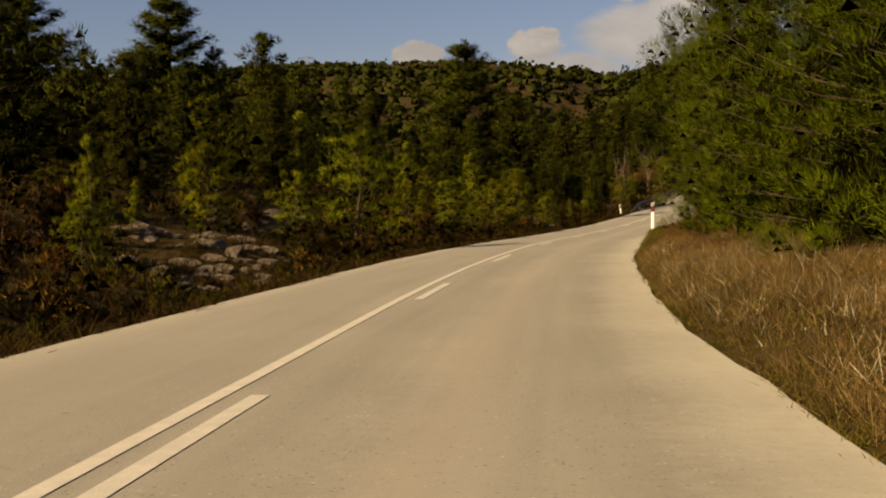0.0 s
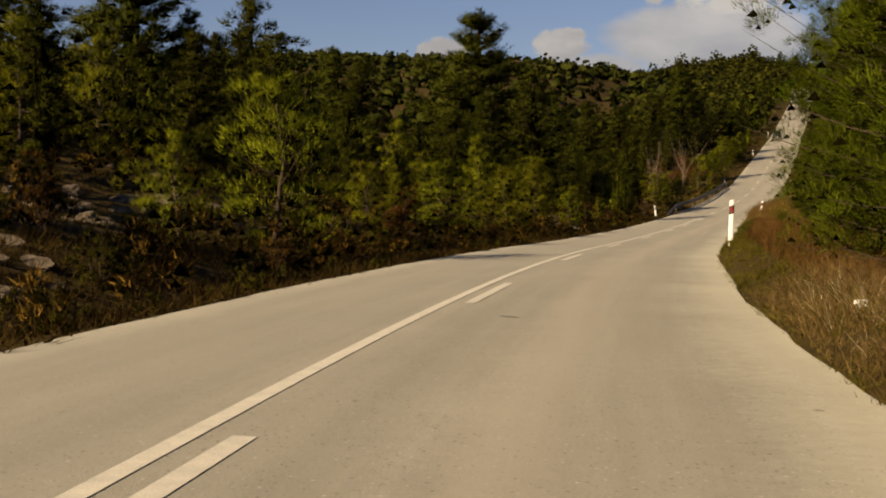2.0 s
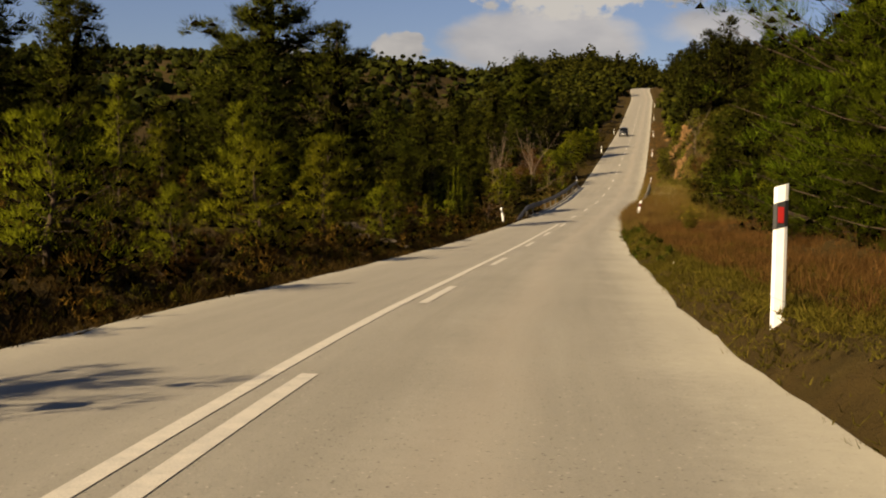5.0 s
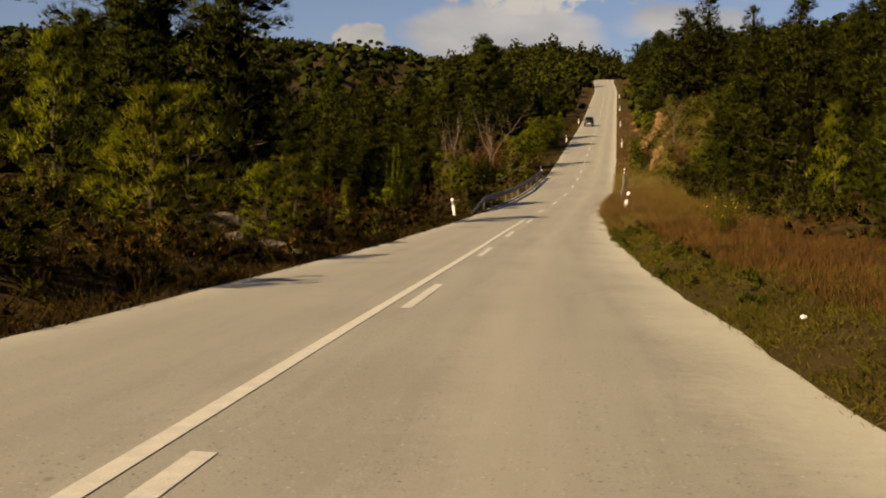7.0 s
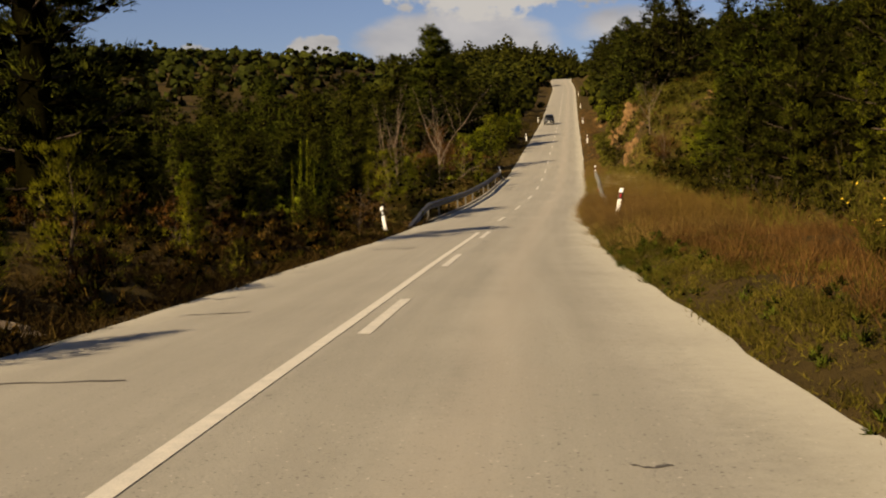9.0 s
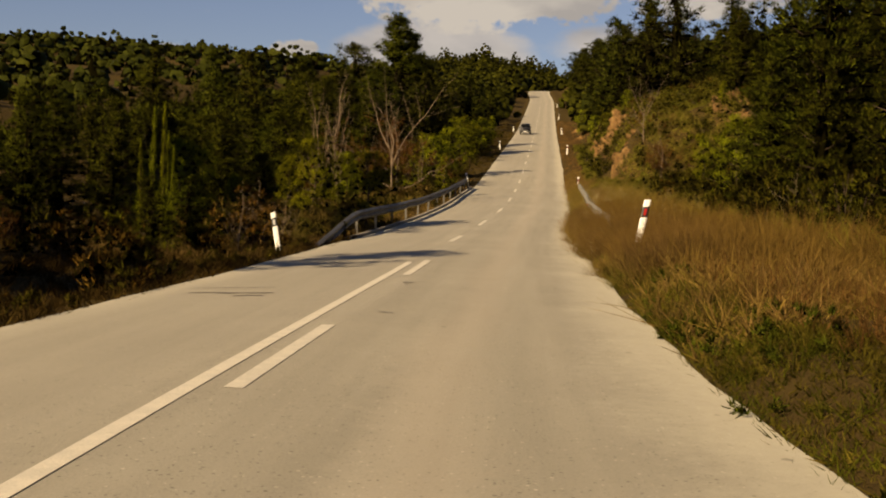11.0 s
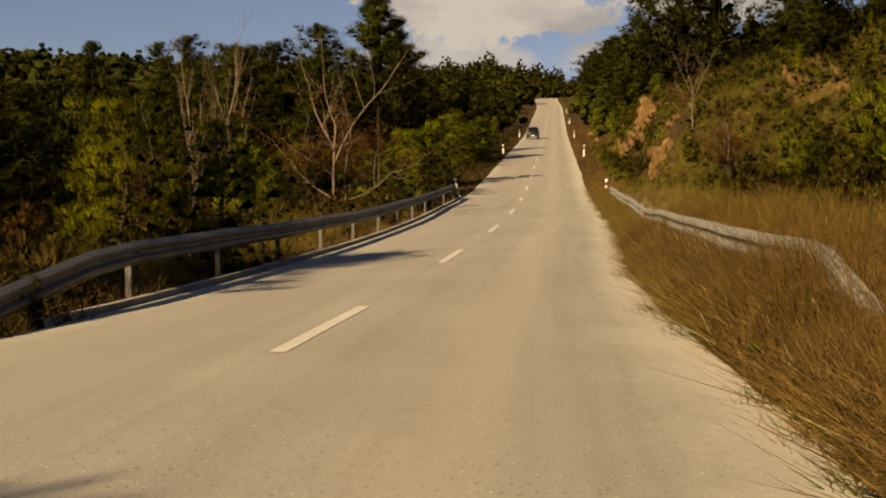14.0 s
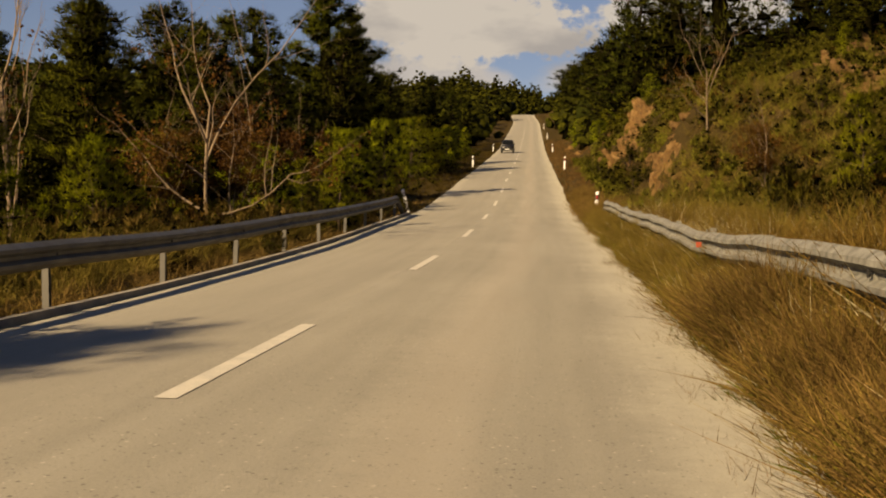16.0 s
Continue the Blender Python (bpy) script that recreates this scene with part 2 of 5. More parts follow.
def road_material():
    m, t, b = material("asphalt")
    uv = t.nodes.new("ShaderNodeUVMap")
    uv.uv_map = "UVMap"
    co = uv.outputs[0]
    sep = t.nodes.new("ShaderNodeSeparateXYZ")
    t.links.new(co, sep.inputs[0])
    lat = sep.outputs[0]
    grain = noise_tex(t, 60.0, 4.0, 0.75, co)
    mid = noise_tex(t, 7.0, 6.0, 0.65, co)
    streak = noise_tex(t, 1.0, 5.0, 0.6, vec(t, "MULTIPLY", co, (2.4, 0.09, 1.0)).outputs[0])
    blot = noise_tex(t, 0.35, 5.0, 0.6, co)
    c = ramp(t, grain, [(0.25, (0.105, 0.096, 0.078)), (0.5, (0.240, 0.224, 0.182)), (0.75, (0.360, 0.337, 0.277))])
    c = blend(t, 0.32, c, ramp(t, mid, [(0.3, (0.214, 0.198, 0.160)), (0.7, (0.266, 0.247, 0.202))]))
    c = blend(t, 0.34, c, ramp(t, streak, [(0.35, (0.177, 0.164, 0.132)), (0.65, (0.308, 0.286, 0.233))]))
    c = blend(t, 0.14, c, ramp(t, blot, [(0.4, (0.177, 0.164, 0.134)), (0.62, (0.312, 0.292, 0.239))]))
    chip = nd(t, "ShaderNodeTexVoronoi", Scale=38.0)
    t.links.new(co, chip.inputs["Vector"])
    c = blend(t, vmath(t, "MULTIPLY", ramp(t, chip.outputs["Distance"], [(0.10, 1.0), (0.26, 0.0)]), ramp(t, noise_tex(t, 9.0, 3.0, 0.6, co), [(0.38, 0.0), (0.62, 0.85)])), c, (0.078, 0.071, 0.057))
    # single dark and pale stones in the surface
    stone = nd(t, "ShaderNodeTexVoronoi", Scale=27.0)
    t.links.new(co, stone.inputs["Vector"])
    kind = t.nodes.new("ShaderNodeSeparateColor")
    t.links.new(stone.outputs["Color"], kind.inputs[0])
    dot = ramp(t, vmath(t, "ADD", stone.outputs["Distance"], vmath(t, "MULTIPLY", kind.outputs[1], 0.16)), [(0.22, 1.0), (0.34, 0.0)])
    c = blend(t, vmath(t, "MULTIPLY", dot, ramp(t, kind.outputs[0], [(0.0, 0.75), (0.24, 0.75), (0.26, 0.0)])), c, (0.045, 0.039, 0.030))
    c = blend(t, vmath(t, "MULTIPLY", dot, ramp(t, kind.outputs[0], [(0.86, 0.0), (0.88, 0.5)])), c, (0.55, 0.50, 0.41))
    # pale dust that gathers at both edges and between the wheel tracks
    wob = vmath(t, "ADD", lat, vmath(t, "MULTIPLY", vmath(t, "SUBTRACT", mid, 0.5), 0.7))
    wob = vmath(t, "ADD", wob, vmath(t, "MULTIPLY", vmath(t, "SUBTRACT", blot, 0.5), 0.9))
    edge = ramp(t, vmath(t, "DIVIDE", vmath(t, "ADD", wob, 4.0), 8.0), [(0.13, 1.0), (0.21, 0.2), (0.5, 0.0), (0.84, 0.0), (0.90, 0.55), (0.96, 1.0)])
    c = blend(t, vmath(t, "MULTIPLY", edge, 0.62), c, (0.448, 0.419, 0.325))
    track = ramp(t, vmath(t, "DIVIDE", vmath(t, "ADD", wob, 4.0), 8.0), [(0.53, 0.0), (0.60, 1.0), (0.67, 0.0), (0.74, 0.0), (0.80, 1.0), (0.86, 0.0)], "EASE")
    c = blend(t, vmath(t, "MULTIPLY", track, 0.17), c, (0.183, 0.167, 0.132))
    crown = ramp(t, vmath(t, "DIVIDE", vmath(t, "ADD", wob, 4.0), 8.0), [(0.63, 0.0), (0.70, 1.0), (0.77, 0.0)], "EASE")
    c = blend(t, vmath(t, "MULTIPLY", crown, 0.30), c, (0.330, 0.285, 0.225))
    # the other lane is darker
    c = blend(t, vmath(t, "MULTIPLY", ramp(t, vmath(t, "DIVIDE", vmath(t, "ADD", wob, 4.0), 8.0), [(0.22, 1.0), (0.44, 1.0), (0.52, 0.0)]), 0.32), c, (0.165, 0.152, 0.128))
    # small tar spots
    vor = nd(t, "ShaderNodeTexVoronoi", Scale=0.9)
    t.links.new(vec(t, "MULTIPLY", co, (1.6, 1.0, 1.0)).outputs[0], vor.inputs["Vector"])
    spot = ramp(t, vmath(t, "ADD", vor.outputs["Distance"], vmath(t, "MULTIPLY", mid, 0.12)), [(0.085, 1.0), (0.105, 0.0)])
    c = blend(t, vmath(t, "MULTIPLY", spot, 0.5), c, (0.073, 0.067, 0.057))
    t.links.new(c, b.inputs["Base Color"])
    b.inputs["Roughness"].default_value = 0.88
    b.inputs["Specular IOR Level"].default_value = 0.25
    bump(t, b, vmath(t, "ADD", grain, vmath(t, "MULTIPLY", mid, 0.6)), 0.5, 0.012)
    return m


def paint_material():
    m, t, b = material("worn_road_paint")
    uv = t.nodes.new("ShaderNodeUVMap")
    uv.uv_map = "UVMap"
    co = uv.outputs[0]
    g, w = noise_tex(t, 70.0, 3.0, 0.7, co), noise_tex(t, 5.0, 6.0, 0.7, co)
    c = ramp(t, w, [(0.3, (0.300, 0.285, 0.245)), (0.6, (0.470, 0.435, 0.355))])
    c = blend(t, 0.35, c, ramp(t, g, [(0.35, (0.233, 0.220, 0.192)), (0.55, (0.539, 0.497, 0.420))]))
    t.links.new(c, b.inputs["Base Color"])
    b.inputs["Roughness"].default_value = 0.8
    bump(t, b, g, 0.4, 0.01)
    return m


def earth_material():
    m, t, b = material("woodland_earth")
    co = t.nodes.new("ShaderNodeTexCoord").outputs["Object"]
    a, f, h = noise_tex(t, 0.25, 6.0, 0.6, co), noise_tex(t, 3.0, 7.0, 0.65, co), noise_tex(t, 28.0, 4.0, 0.7, co)
    c = ramp(t, a, [(0.35, (0.029, 0.022, 0.004)), (0.5, (0.052, 0.033, 0.008)), (0.65, (0.035, 0.032, 0.006))])
    c = blend(t, 0.5, c, ramp(t, f, [(0.3, (0.016, 0.011, 0.004)), (0.55, (0.052, 0.034, 0.009)), (0.78, (0.086, 0.059, 0.020))]))
    c = blend(t, 0.3, c, ramp(t, h, [(0.3, (0.013, 0.009, 0.004)), (0.7, (0.072, 0.050, 0.022))]))
    t.links.new(c, b.inputs["Base Color"])
    b.inputs["Roughness"].default_value = 0.95
    b.inputs["Specular IOR Level"].default_value = 0.05
    bump(t, b, vmath(t, "ADD", f, h), 0.7, 0.08)
    return m


def rock_material(name, lo, mid_c, hi):
    m, t, b = material(name)
    co = t.nodes.new("ShaderNodeTexCoord").outputs["Object"]
    a, f = noise_tex(t, 1.6, 8.0, 0.75, co), noise_tex(t, 5.0, 8.0, 0.8, co)
    c = ramp(t, a, [(0.36, lo), (0.5, mid_c), (0.64, hi)])
    c = blend(t, 0.5, c, ramp(t, f, [(0.3, lo), (0.7, hi)]))
    t.links.new(c, b.inputs["Base Color"])
    b.inputs["Roughness"].default_value = 0.9
    b.inputs["Specular IOR Level"].default_value = 0.15
    bump(t, b, vmath(t, "ADD", f, a), 1.0, 0.35)
    return m


ASPHALT, PAINT, EARTH = road_material(), paint_material(), earth_material()
ROCK_OCHRE = rock_material("ochre_rock", (0.035, 0.016, 0.006), (0.24, 0.115, 0.032), (0.46, 0.29, 0.12))
ROCK_GREY = rock_material("grey_limestone", (0.02, 0.013, 0.008), (0.15, 0.105, 0.07), (0.48, 0.39, 0.29))

# ---- ground plan ----


def curve_through(ks, vs):
    """A smooth curve through stations (cubic, monotone at the ends)."""
    ks, vs = np.array(ks, float), np.array(vs, float)
    tan = np.gradient(vs, ks)

    def at(k):
        k = np.asarray(k, float)
        i = np.clip(np.searchsorted(ks, k) - 1, 0, len(ks) - 2)
        h = ks[i + 1] - ks[i]
        u = (k - ks[i]) / h
        c = np.clip(u, 0, 1)
        v = (2 * c**3 - 3 * c**2 + 1) * vs[i] + (c**3 - 2 * c**2 + c) * h * tan[i] + (3 * c**2 - 2 * c**3) * vs[i + 1] + (c**3 - c**2) * h * tan[i + 1]
        return v + np.where(u < 0, u * h * tan[i], 0) + np.where(u > 1, (u - 1) * h * tan[i + 1], 0)

    return at


road_x = curve_through([-60, -20, 0, 10, 20, 30, 40, 50, 60, 70, 80, 90, 100, 110, 120, 140, 163, 237, 323, 400, 475, 490, 505, 520, 540, 580, 640, 800],
                       [-6.4, -3.9, -2.28, -1.34, -0.32, 1.05, 2.81, 4.91, 7.26, 9.78, 12.38, 15.07, 17.96, 20.94, 24.05, 30.45, 37.5, 60.1, 86.3, 109.8, 132.7, 139.5, 150.0, 164.0, 186.0, 235.0, 310.0, 520.0])
road_z = curve_through([-60, -20, 0, 10, 20, 30, 40, 50, 60, 70, 80, 90, 100, 110, 115, 121, 125, 140, 150, 163, 192, 237, 273, 323, 400, 470, 490, 520, 600, 900],
                       [0.907, 0.347, 0.037, -0.141, -0.301, -0.413, -0.504, -0.627, -0.77, -0.84, -0.859, -0.797, -0.636, -0.398, -0.287, -0.094, 0.068, 0.808, 1.435, 2.359, 5.403, 10.3, 14.4, 21.1, 31.9, 42.3, 44, 44.6, 45, 47])
RIGHT_EDGE, LEFT_EDGE, FALL = 3.62, 2.98, 0.02


def edge_r(s):
    """How far the asphalt reaches past the usual right edge."""
    return np.interp(s, [5, 15, 25, 40, 48, 56, 64, 90, 105, 118, 130], [0.28, 0.12, 0.22, 0.22, 0.14, 0.22, 0.25, 0.02, -0.12, -0.24, 0.0])


def fall(s, lat):
    """How the road falls from its middle to the side, in metres for each metre."""
    return np.where(np.asarray(lat) < 0, np.interp(s, [60, 112, 130, 150], [0.024, 0.05, 0.05, 0.02]), FALL)


def road_turn(y):
    return np.arctan((road_x(np.asarray(y) + 0.5) - road_x(np.asarray(y) - 0.5)))


def road_point(y, lat, up=0.0):
    """A place by its station y along the marking line, metres to the right of it, and height over the road."""
    a = road_turn(y)
    return np.stack([road_x(y) + lat * np.cos(a), y - lat * np.sin(a), road_z(y) - fall(y, lat) * np.abs(lat) + up + 0 * np.asarray(lat)], -1)


def station(x, y):
    """Station and offset of a place."""
    y0 = np.asarray(y, float)
    for _ in range(3):
        a = road_turn(y0)
        lat = (x - road_x(y0)) * np.cos(a) - (y - y0) * np.sin(a)
        y0 = y + lat * np.sin(a) * (np.abs(lat) < 60)
    a = road_turn(y0)
    return y0, (x - road_x(y0)) * np.cos(a) - (y - y0) * np.sin(a)


R_AT = [-60, 0, 45, 60, 75, 100, 130, 150, 158, 164, 200, 225, 260, 600]
R_FLAT = [1.6, 1.6, 1.8, 3.0, 5.0, 5.5, 6.0, 7.5, 4.5, 3.0, 3.0, 3.2, 3.2, 3.2]
R_RISE = [0.30, 0.30, 0.35, 0.38, 0.40, 0.42, 0.42, 0.42, 0.40, 0.38, 0.38, 0.40, 0.42, 0.40]
R_CUT = [0, 0, 0, 0, 0, 0, 0, 0, 1.4, 3.2, 3.4, 1.6, 1.0, 0.6]
L_AT = [-60, 0, 60, 85, 97, 112, 165, 200, 320, 480, 600]
L_RISE = [0.20, 0.20, 0.22, 0.20, 0.06, -0.06, -0.05, 0.0, 0.03, 0.05, 0.05]
L_FAR = [0.12, 0.12, 0.12, 0.11, 0.10, 0.10, 0.06, 0.03, 0.04, 0.05, 0.05]


def ground_z(x, y):
    x, y = np.asarray(x, float), np.asarray(y, float)
    s, lat = station(x, y)
    zr = road_z(s)
    r, l = lat - RIGHT_EDGE - edge_r(s), -lat - LEFT_EDGE
    flat, rise, cut = np.interp(s, R_AT, R_FLAT), np.interp(s, R_AT, R_RISE), np.interp(s, R_AT, R_CUT)
    right = -FALL * RIGHT_EDGE - 0.03 + np.interp(s, [38, 44, 54, 62], [0.40, 0.46, 0.46, 0.40]) * np.clip(r / np.interp(s, [38, 44, 54, 62], [0.75, 0.30, 0.30, 0.75]), 0, 1) ** 1.3
    right = right + cut * np.clip((r - flat) / 2.4, 0, 1) + rise * np.clip(r - flat, 0, 12) + 0.26 * np.clip(r - flat - 12, 0, 45) + 0.06 * np.clip(r - flat - 57, 0, 300)
    lr, lf = np.interp(s, L_AT, L_RISE), np.interp(s, L_AT, L_FAR)
    left = -fall(s, -1.0) * LEFT_EDGE - 0.03 - 0.14 * np.exp(-((l - 1.2) / 0.6) ** 2) * np.clip(l * 4, 0, 1)
    left = left + lr * np.clip(l - 1.2, 0, 14) + lf * np.clip(l - 15.2, 0, 60) + 0.02 * np.clip(l - 75, 0, 500)
    mid = -fall(s, lat) * np.abs(lat) - 0.09
    off = np.where(r > 0, right, np.where(l > 0, left, mid))
    out = np.clip(np.maximum(r, l) - 0.6, 0, 3) / 3
    rough = 0.10 * np.sin(1.9 * x + 0.7 * y) * np.sin(1.3 * y - 0.4 * x + 1) + 0.22 * np.sin(0.43 * x + 1.1) * np.sin(0.37 * y + 0.2 * x)
    far = np.clip((np.maximum(r, l) - 30) / 120, 0, 1)
    rough = rough * out + far * (3.0 * np.sin(0.021 * x + 0.4) * np.sin(0.017 * y + 1.0) + 1.6 * np.sin(0.055 * x) * np.sin(0.047 * y + 0.3))
    hill = 25.0 * np.exp(-(((x + 30) / 150) ** 2 + ((y - 740) / 150) ** 2)) + 10 * np.exp(-(((x + 330) / 260) ** 2 + ((y - 800) / 260) ** 2))
    hill = hill + 10 * np.exp(-(((x - 110) / 190) ** 2 + ((y - 860) / 170) ** 2)) + 24 * np.exp(-(((x + 110) / 160) ** 2 + ((y - 1000) / 120) ** 2))
    crest = 13 * np.exp(-(((x - 148) / 50) ** 2 + ((y - 562) / 48) ** 2)) * np.clip((np.maximum(r, l) - 5) / 30, 0, 1)
    return zr + off + rough + crest + hill * np.clip((np.maximum(r, l) - 20) / 60, 0, 1)


# ---- mesh helpers ----


def mesh_of(name, verts, faces, mat, smooth=False, uvs=None, slots=None, soft_n=None):
    """A mesh from arrays: faces all triangles or all quads; soft_n: the way each vertex faces, for rounded tufts."""
    verts, faces = np.asarray(verts, np.float32), np.array(faces, np.int32)
    if soft_n is not None:
        t = verts[faces]
        flip = (np.cross(t[:, 1] - t[:, 0], t[:, 2] - t[:, 0]) * soft_n[faces].mean(1)).sum(1) < 0
        faces[flip] = faces[flip][:, ::-1]
        smooth = True
    me = bpy.data.meshes.new(name)
    k = faces.shape[1]
    me.vertices.add(len(verts))
    me.vertices.foreach_set("co", verts.ravel())
    me.loops.add(faces.size)
    me.loops.foreach_set("vertex_index", faces.ravel())
    me.polygons.add(len(faces))
    me.polygons.foreach_set("loop_start", np.arange(len(faces), dtype=np.int32) * k)
    me.polygons.foreach_set("loop_total", np.full(len(faces), k, np.int32))
    me.polygons.foreach_set("use_smooth", np.full(len(faces), smooth, bool))
    me.update(calc_edges=True)
    if uvs is not None:
        lay = me.uv_layers.new(name="UVMap")
        lay.data.foreach_set("uv", np.asarray(uvs, np.float32)[faces.ravel()].ravel())
    for one in mat if isinstance(mat, (list, tuple)) else (mat,):
        me.materials.append(one)
    if slots is not None:
        me.polygons.foreach_set("material_index", np.asarray(slots, np.int32))
    if soft_n is not None:
        me.normals_split_custom_set_from_vertices(np.asarray(soft_n, np.float32))
    return me


def part(name, bm, mat, parent=None, label="", smooth=False):
    """Links a bmesh (or a ready mesh) as one object, under a thing or part if given."""
    if isinstance(bm, bmesh.types.BMesh):
        me = bpy.data.meshes.new(name)
        bmesh.ops.recalc_face_normals(bm, faces=bm.faces)
        bm.to_mesh(me)
        bm.free()
        me.materials.append(mat)
        me.polygons.foreach_set("use_smooth", np.full(len(me.polygons), smooth, bool))
    else:
        me = bm
    ob = new(name, me)
    if parent is not None:
        ob.parent = parent
    if label:
        tagged(ob, label)
    return ob


def empty(name, m=None):
    ob = new(name)
    ob.empty_display_size = 0.2
    if m is not None:
        ob.matrix_basis = m
    return ob


def strip(ys, lats, ups):
    """Grid of road-aligned points: ys along, lats across with a height for each."""
    P = np.array([road_point(ys, la + 0 * ys, up) for la, up in zip(lats, ups)])
    P = P.transpose(1, 0, 2)
    n, k = P.shape[:2]
    i = np.arange((n - 1) * k).reshape(n - 1, k)[:, :-1].ravel()
    faces = np.stack([i, i + 1, i + k + 1, i + k], 1)
    seg = np.r_[0, np.cumsum(np.linalg.norm(np.diff(P[:, 0], axis=0), axis=1))]
    uv = np.stack(np.broadcast_arrays(np.array(lats)[None, :], seg[:, None]), -1).reshape(-1, 2)
    return P.reshape(-1, 3), faces, uv


def tube(pts, radii, sides=5):
    """A tapered tube through points: verts and triangles."""
    pts = np.asarray(pts, float)
    d = np.gradient(pts, axis=0)
    d /= np.linalg.norm(d, axis=1)[:, None] + 1e-9
    ref = np.where(np.abs(d[:, 2:3]) > 0.9, np.array([[1.0, 0, 0]]), np.array([[0, 0, 1.0]]))
    u = np.cross(d, ref)
    u /= np.linalg.norm(u, axis=1)[:, None] + 1e-9
    v = np.cross(d, u)
    a = np.arange(sides) * 2 * np.pi / sides
    ring = pts[:, None] + np.asarray(radii)[:, None, None] * (np.cos(a)[None, :, None] * u[:, None] + np.sin(a)[None, :, None] * v[:, None])
    n = len(pts)
    f = []
    for i in range(n - 1):
        for j in range(sides):
            p, q = i * sides + j, i * sides + (j + 1) % sides
            f += [(p, q, q + sides), (p, q + sides, p + sides)]
    return ring.reshape(-1, 3), np.array(f)


def joined(pieces):
    vs, fs, n = [], [], 0
    for v, f in pieces:
        vs.append(v)
        fs.append(f + n)
        n += len(v)
    return np.concatenate(vs), np.concatenate(fs)


def box_bm(*boxes, bevel=0.0):
    """Boxes (x0, y0, z0, x1, y1, z1) in one bmesh."""
    bm = bmesh.new()
    for x0, y0, z0, x1, y1, z1 in boxes:
        bmesh.ops.create_cube(bm, size=1, matrix=Matrix.Translation(((x0 + x1) / 2, (y0 + y1) / 2, (z0 + z1) / 2)) @ Matrix.Diagonal((x1 - x0, y1 - y0, z1 - z0, 1)))
    if bevel:
        bmesh.ops.bevel(bm, geom=bm.edges[:], offset=bevel, segments=2, affect="EDGES")
    return bm


# ---- ground and road ----
def build_ground():
    ys = np.r_[np.arange(-60, 175, 1.0), np.arange(175, 330, 4.0), np.arange(330, 900, 14.0), np.arange(900, 4800, 300.0)]
    us = np.r_[np.arange(4.6, 34, 0.6), np.arange(34, 120, 5.0), np.arange(120, 500, 25), np.arange(500, 3400, 250)]
    us = np.r_[-us[::-1], np.array([-4.2, -3.85, -3.5, -3.2, -2.95, -2.5, 0, 2.5, 3.3, 3.72, 3.95, 4.25]), us]
    Y, U = np.meshgrid(ys, us, indexing="ij")
    X = road_x(Y) + U / np.cos(road_turn(Y))
    Z = ground_z(X, Y)
    k = len(us)
    i = np.arange((len(ys) - 1) * k).reshape(len(ys) - 1, k)[:, :-1].ravel()
    me = mesh_of("ground", np.stack([X, Y, Z], -1).reshape(-1, 3), np.stack([i, i + 1, i + k + 1, i + k], 1), EARTH, True)
    tagged(part("ground", me, EARTH), "brown woodland earth with dry litter under the pines", "ground", kind="structure")


def build_road():
    ys = np.r_[np.arange(-58, 180, 1.0), np.arange(180, 700, 4.0)]
    wob = 0.03 * np.sin(ys * 0.9) + 0.04 * np.sin(ys * 0.31 + 1) + 0.02 * np.sin(ys * 2.3)
    lats = [-LEFT_EDGE - 0.02, -LEFT_EDGE, -1.5, 0.0, 1.8, RIGHT_EDGE, RIGHT_EDGE + 0.03]
    v, f, uv = strip(ys, lats, [-0.14, 0, 0, 0, 0, 0, -0.14])
    v = v.reshape(len(ys), len(lats), 3)
    side = np.stack([np.cos(road_turn(ys)), -np.sin(road_turn(ys)), 0 * ys], -1)
    v[:, 5:] += side[:, None] * (wob + edge_r(ys))[:, None, None]
    v[:, :2] += side[:, None] * (wob[:, None, None] * 0.6)
    road = part("road", mesh_of("road", v.reshape(-1, 3), f, ASPHALT, False, uv), ASPHALT)
    tagged(road, "pale worn asphalt of a two-lane country road", "road", kind="structure")

    def mark_uv(name, y0, y1, lat, wide):
        n = max(2, int(y1 - y0) + 1)
        v, f, uv = strip(np.linspace(y0, y1, n), [lat - wide / 2, lat + wide / 2], [0.005, 0.005])
        return part(name, mesh_of(name, v, f, PAINT, False, uv + np.array([0, y0])), PAINT, road)

    mark_uv("solid_line", -50, SOLID_END, 0.0, 0.125)
    for far in DASH_ENDS:
        mark_uv("dash", far - 4.0 * math.cos(float(road_turn(far))), far, 0.285 if far < SOLID_END + 2 else 0.13, 0.13)
    wig = np.random.default_rng(17)
    for s, a0, a1, w in ((95.5, -2.3, -1.1, 0.06), (94.95, -1.55, -1.15, 0.05), (96.4, -2.6, -1.3, 0.02), (74.7, -2.35, -1.15, 0.03), (80.1, -2.4, -1.55, 0.035), (97.3, 0.40, 0.58, 0.05), (97.0, 0.44, 0.52, 0.03), (93.05, 0.6, 0.76, 0.025), (68.05, 2.25, 2.5, 0.018), (71.75, 2.35, 2.55, 0.022), (67.0, 0.84, 0.94, 0.022), (41.2, 0.74, 0.80, 0.03), (28.5, 0.85, 1.05, 0.03)):
        n = 9
        la = np.linspace(a0, a1, n)
        st = s + np.cumsum(wig.normal(size=n) * 0.03)
        wd = w * wig.uniform(0.4, 1.2, n)
        v = np.concatenate([road_point(st - wd, la, 0.006), road_point(st + wd, la, 0.006)])
        i = np.arange(n - 1)
        part("crack", mesh_of("crack", v, np.stack([i, i + 1, i + 1 + n, i + n], 1), TAR), TAR, road, "dark open crack in the asphalt")
    return road


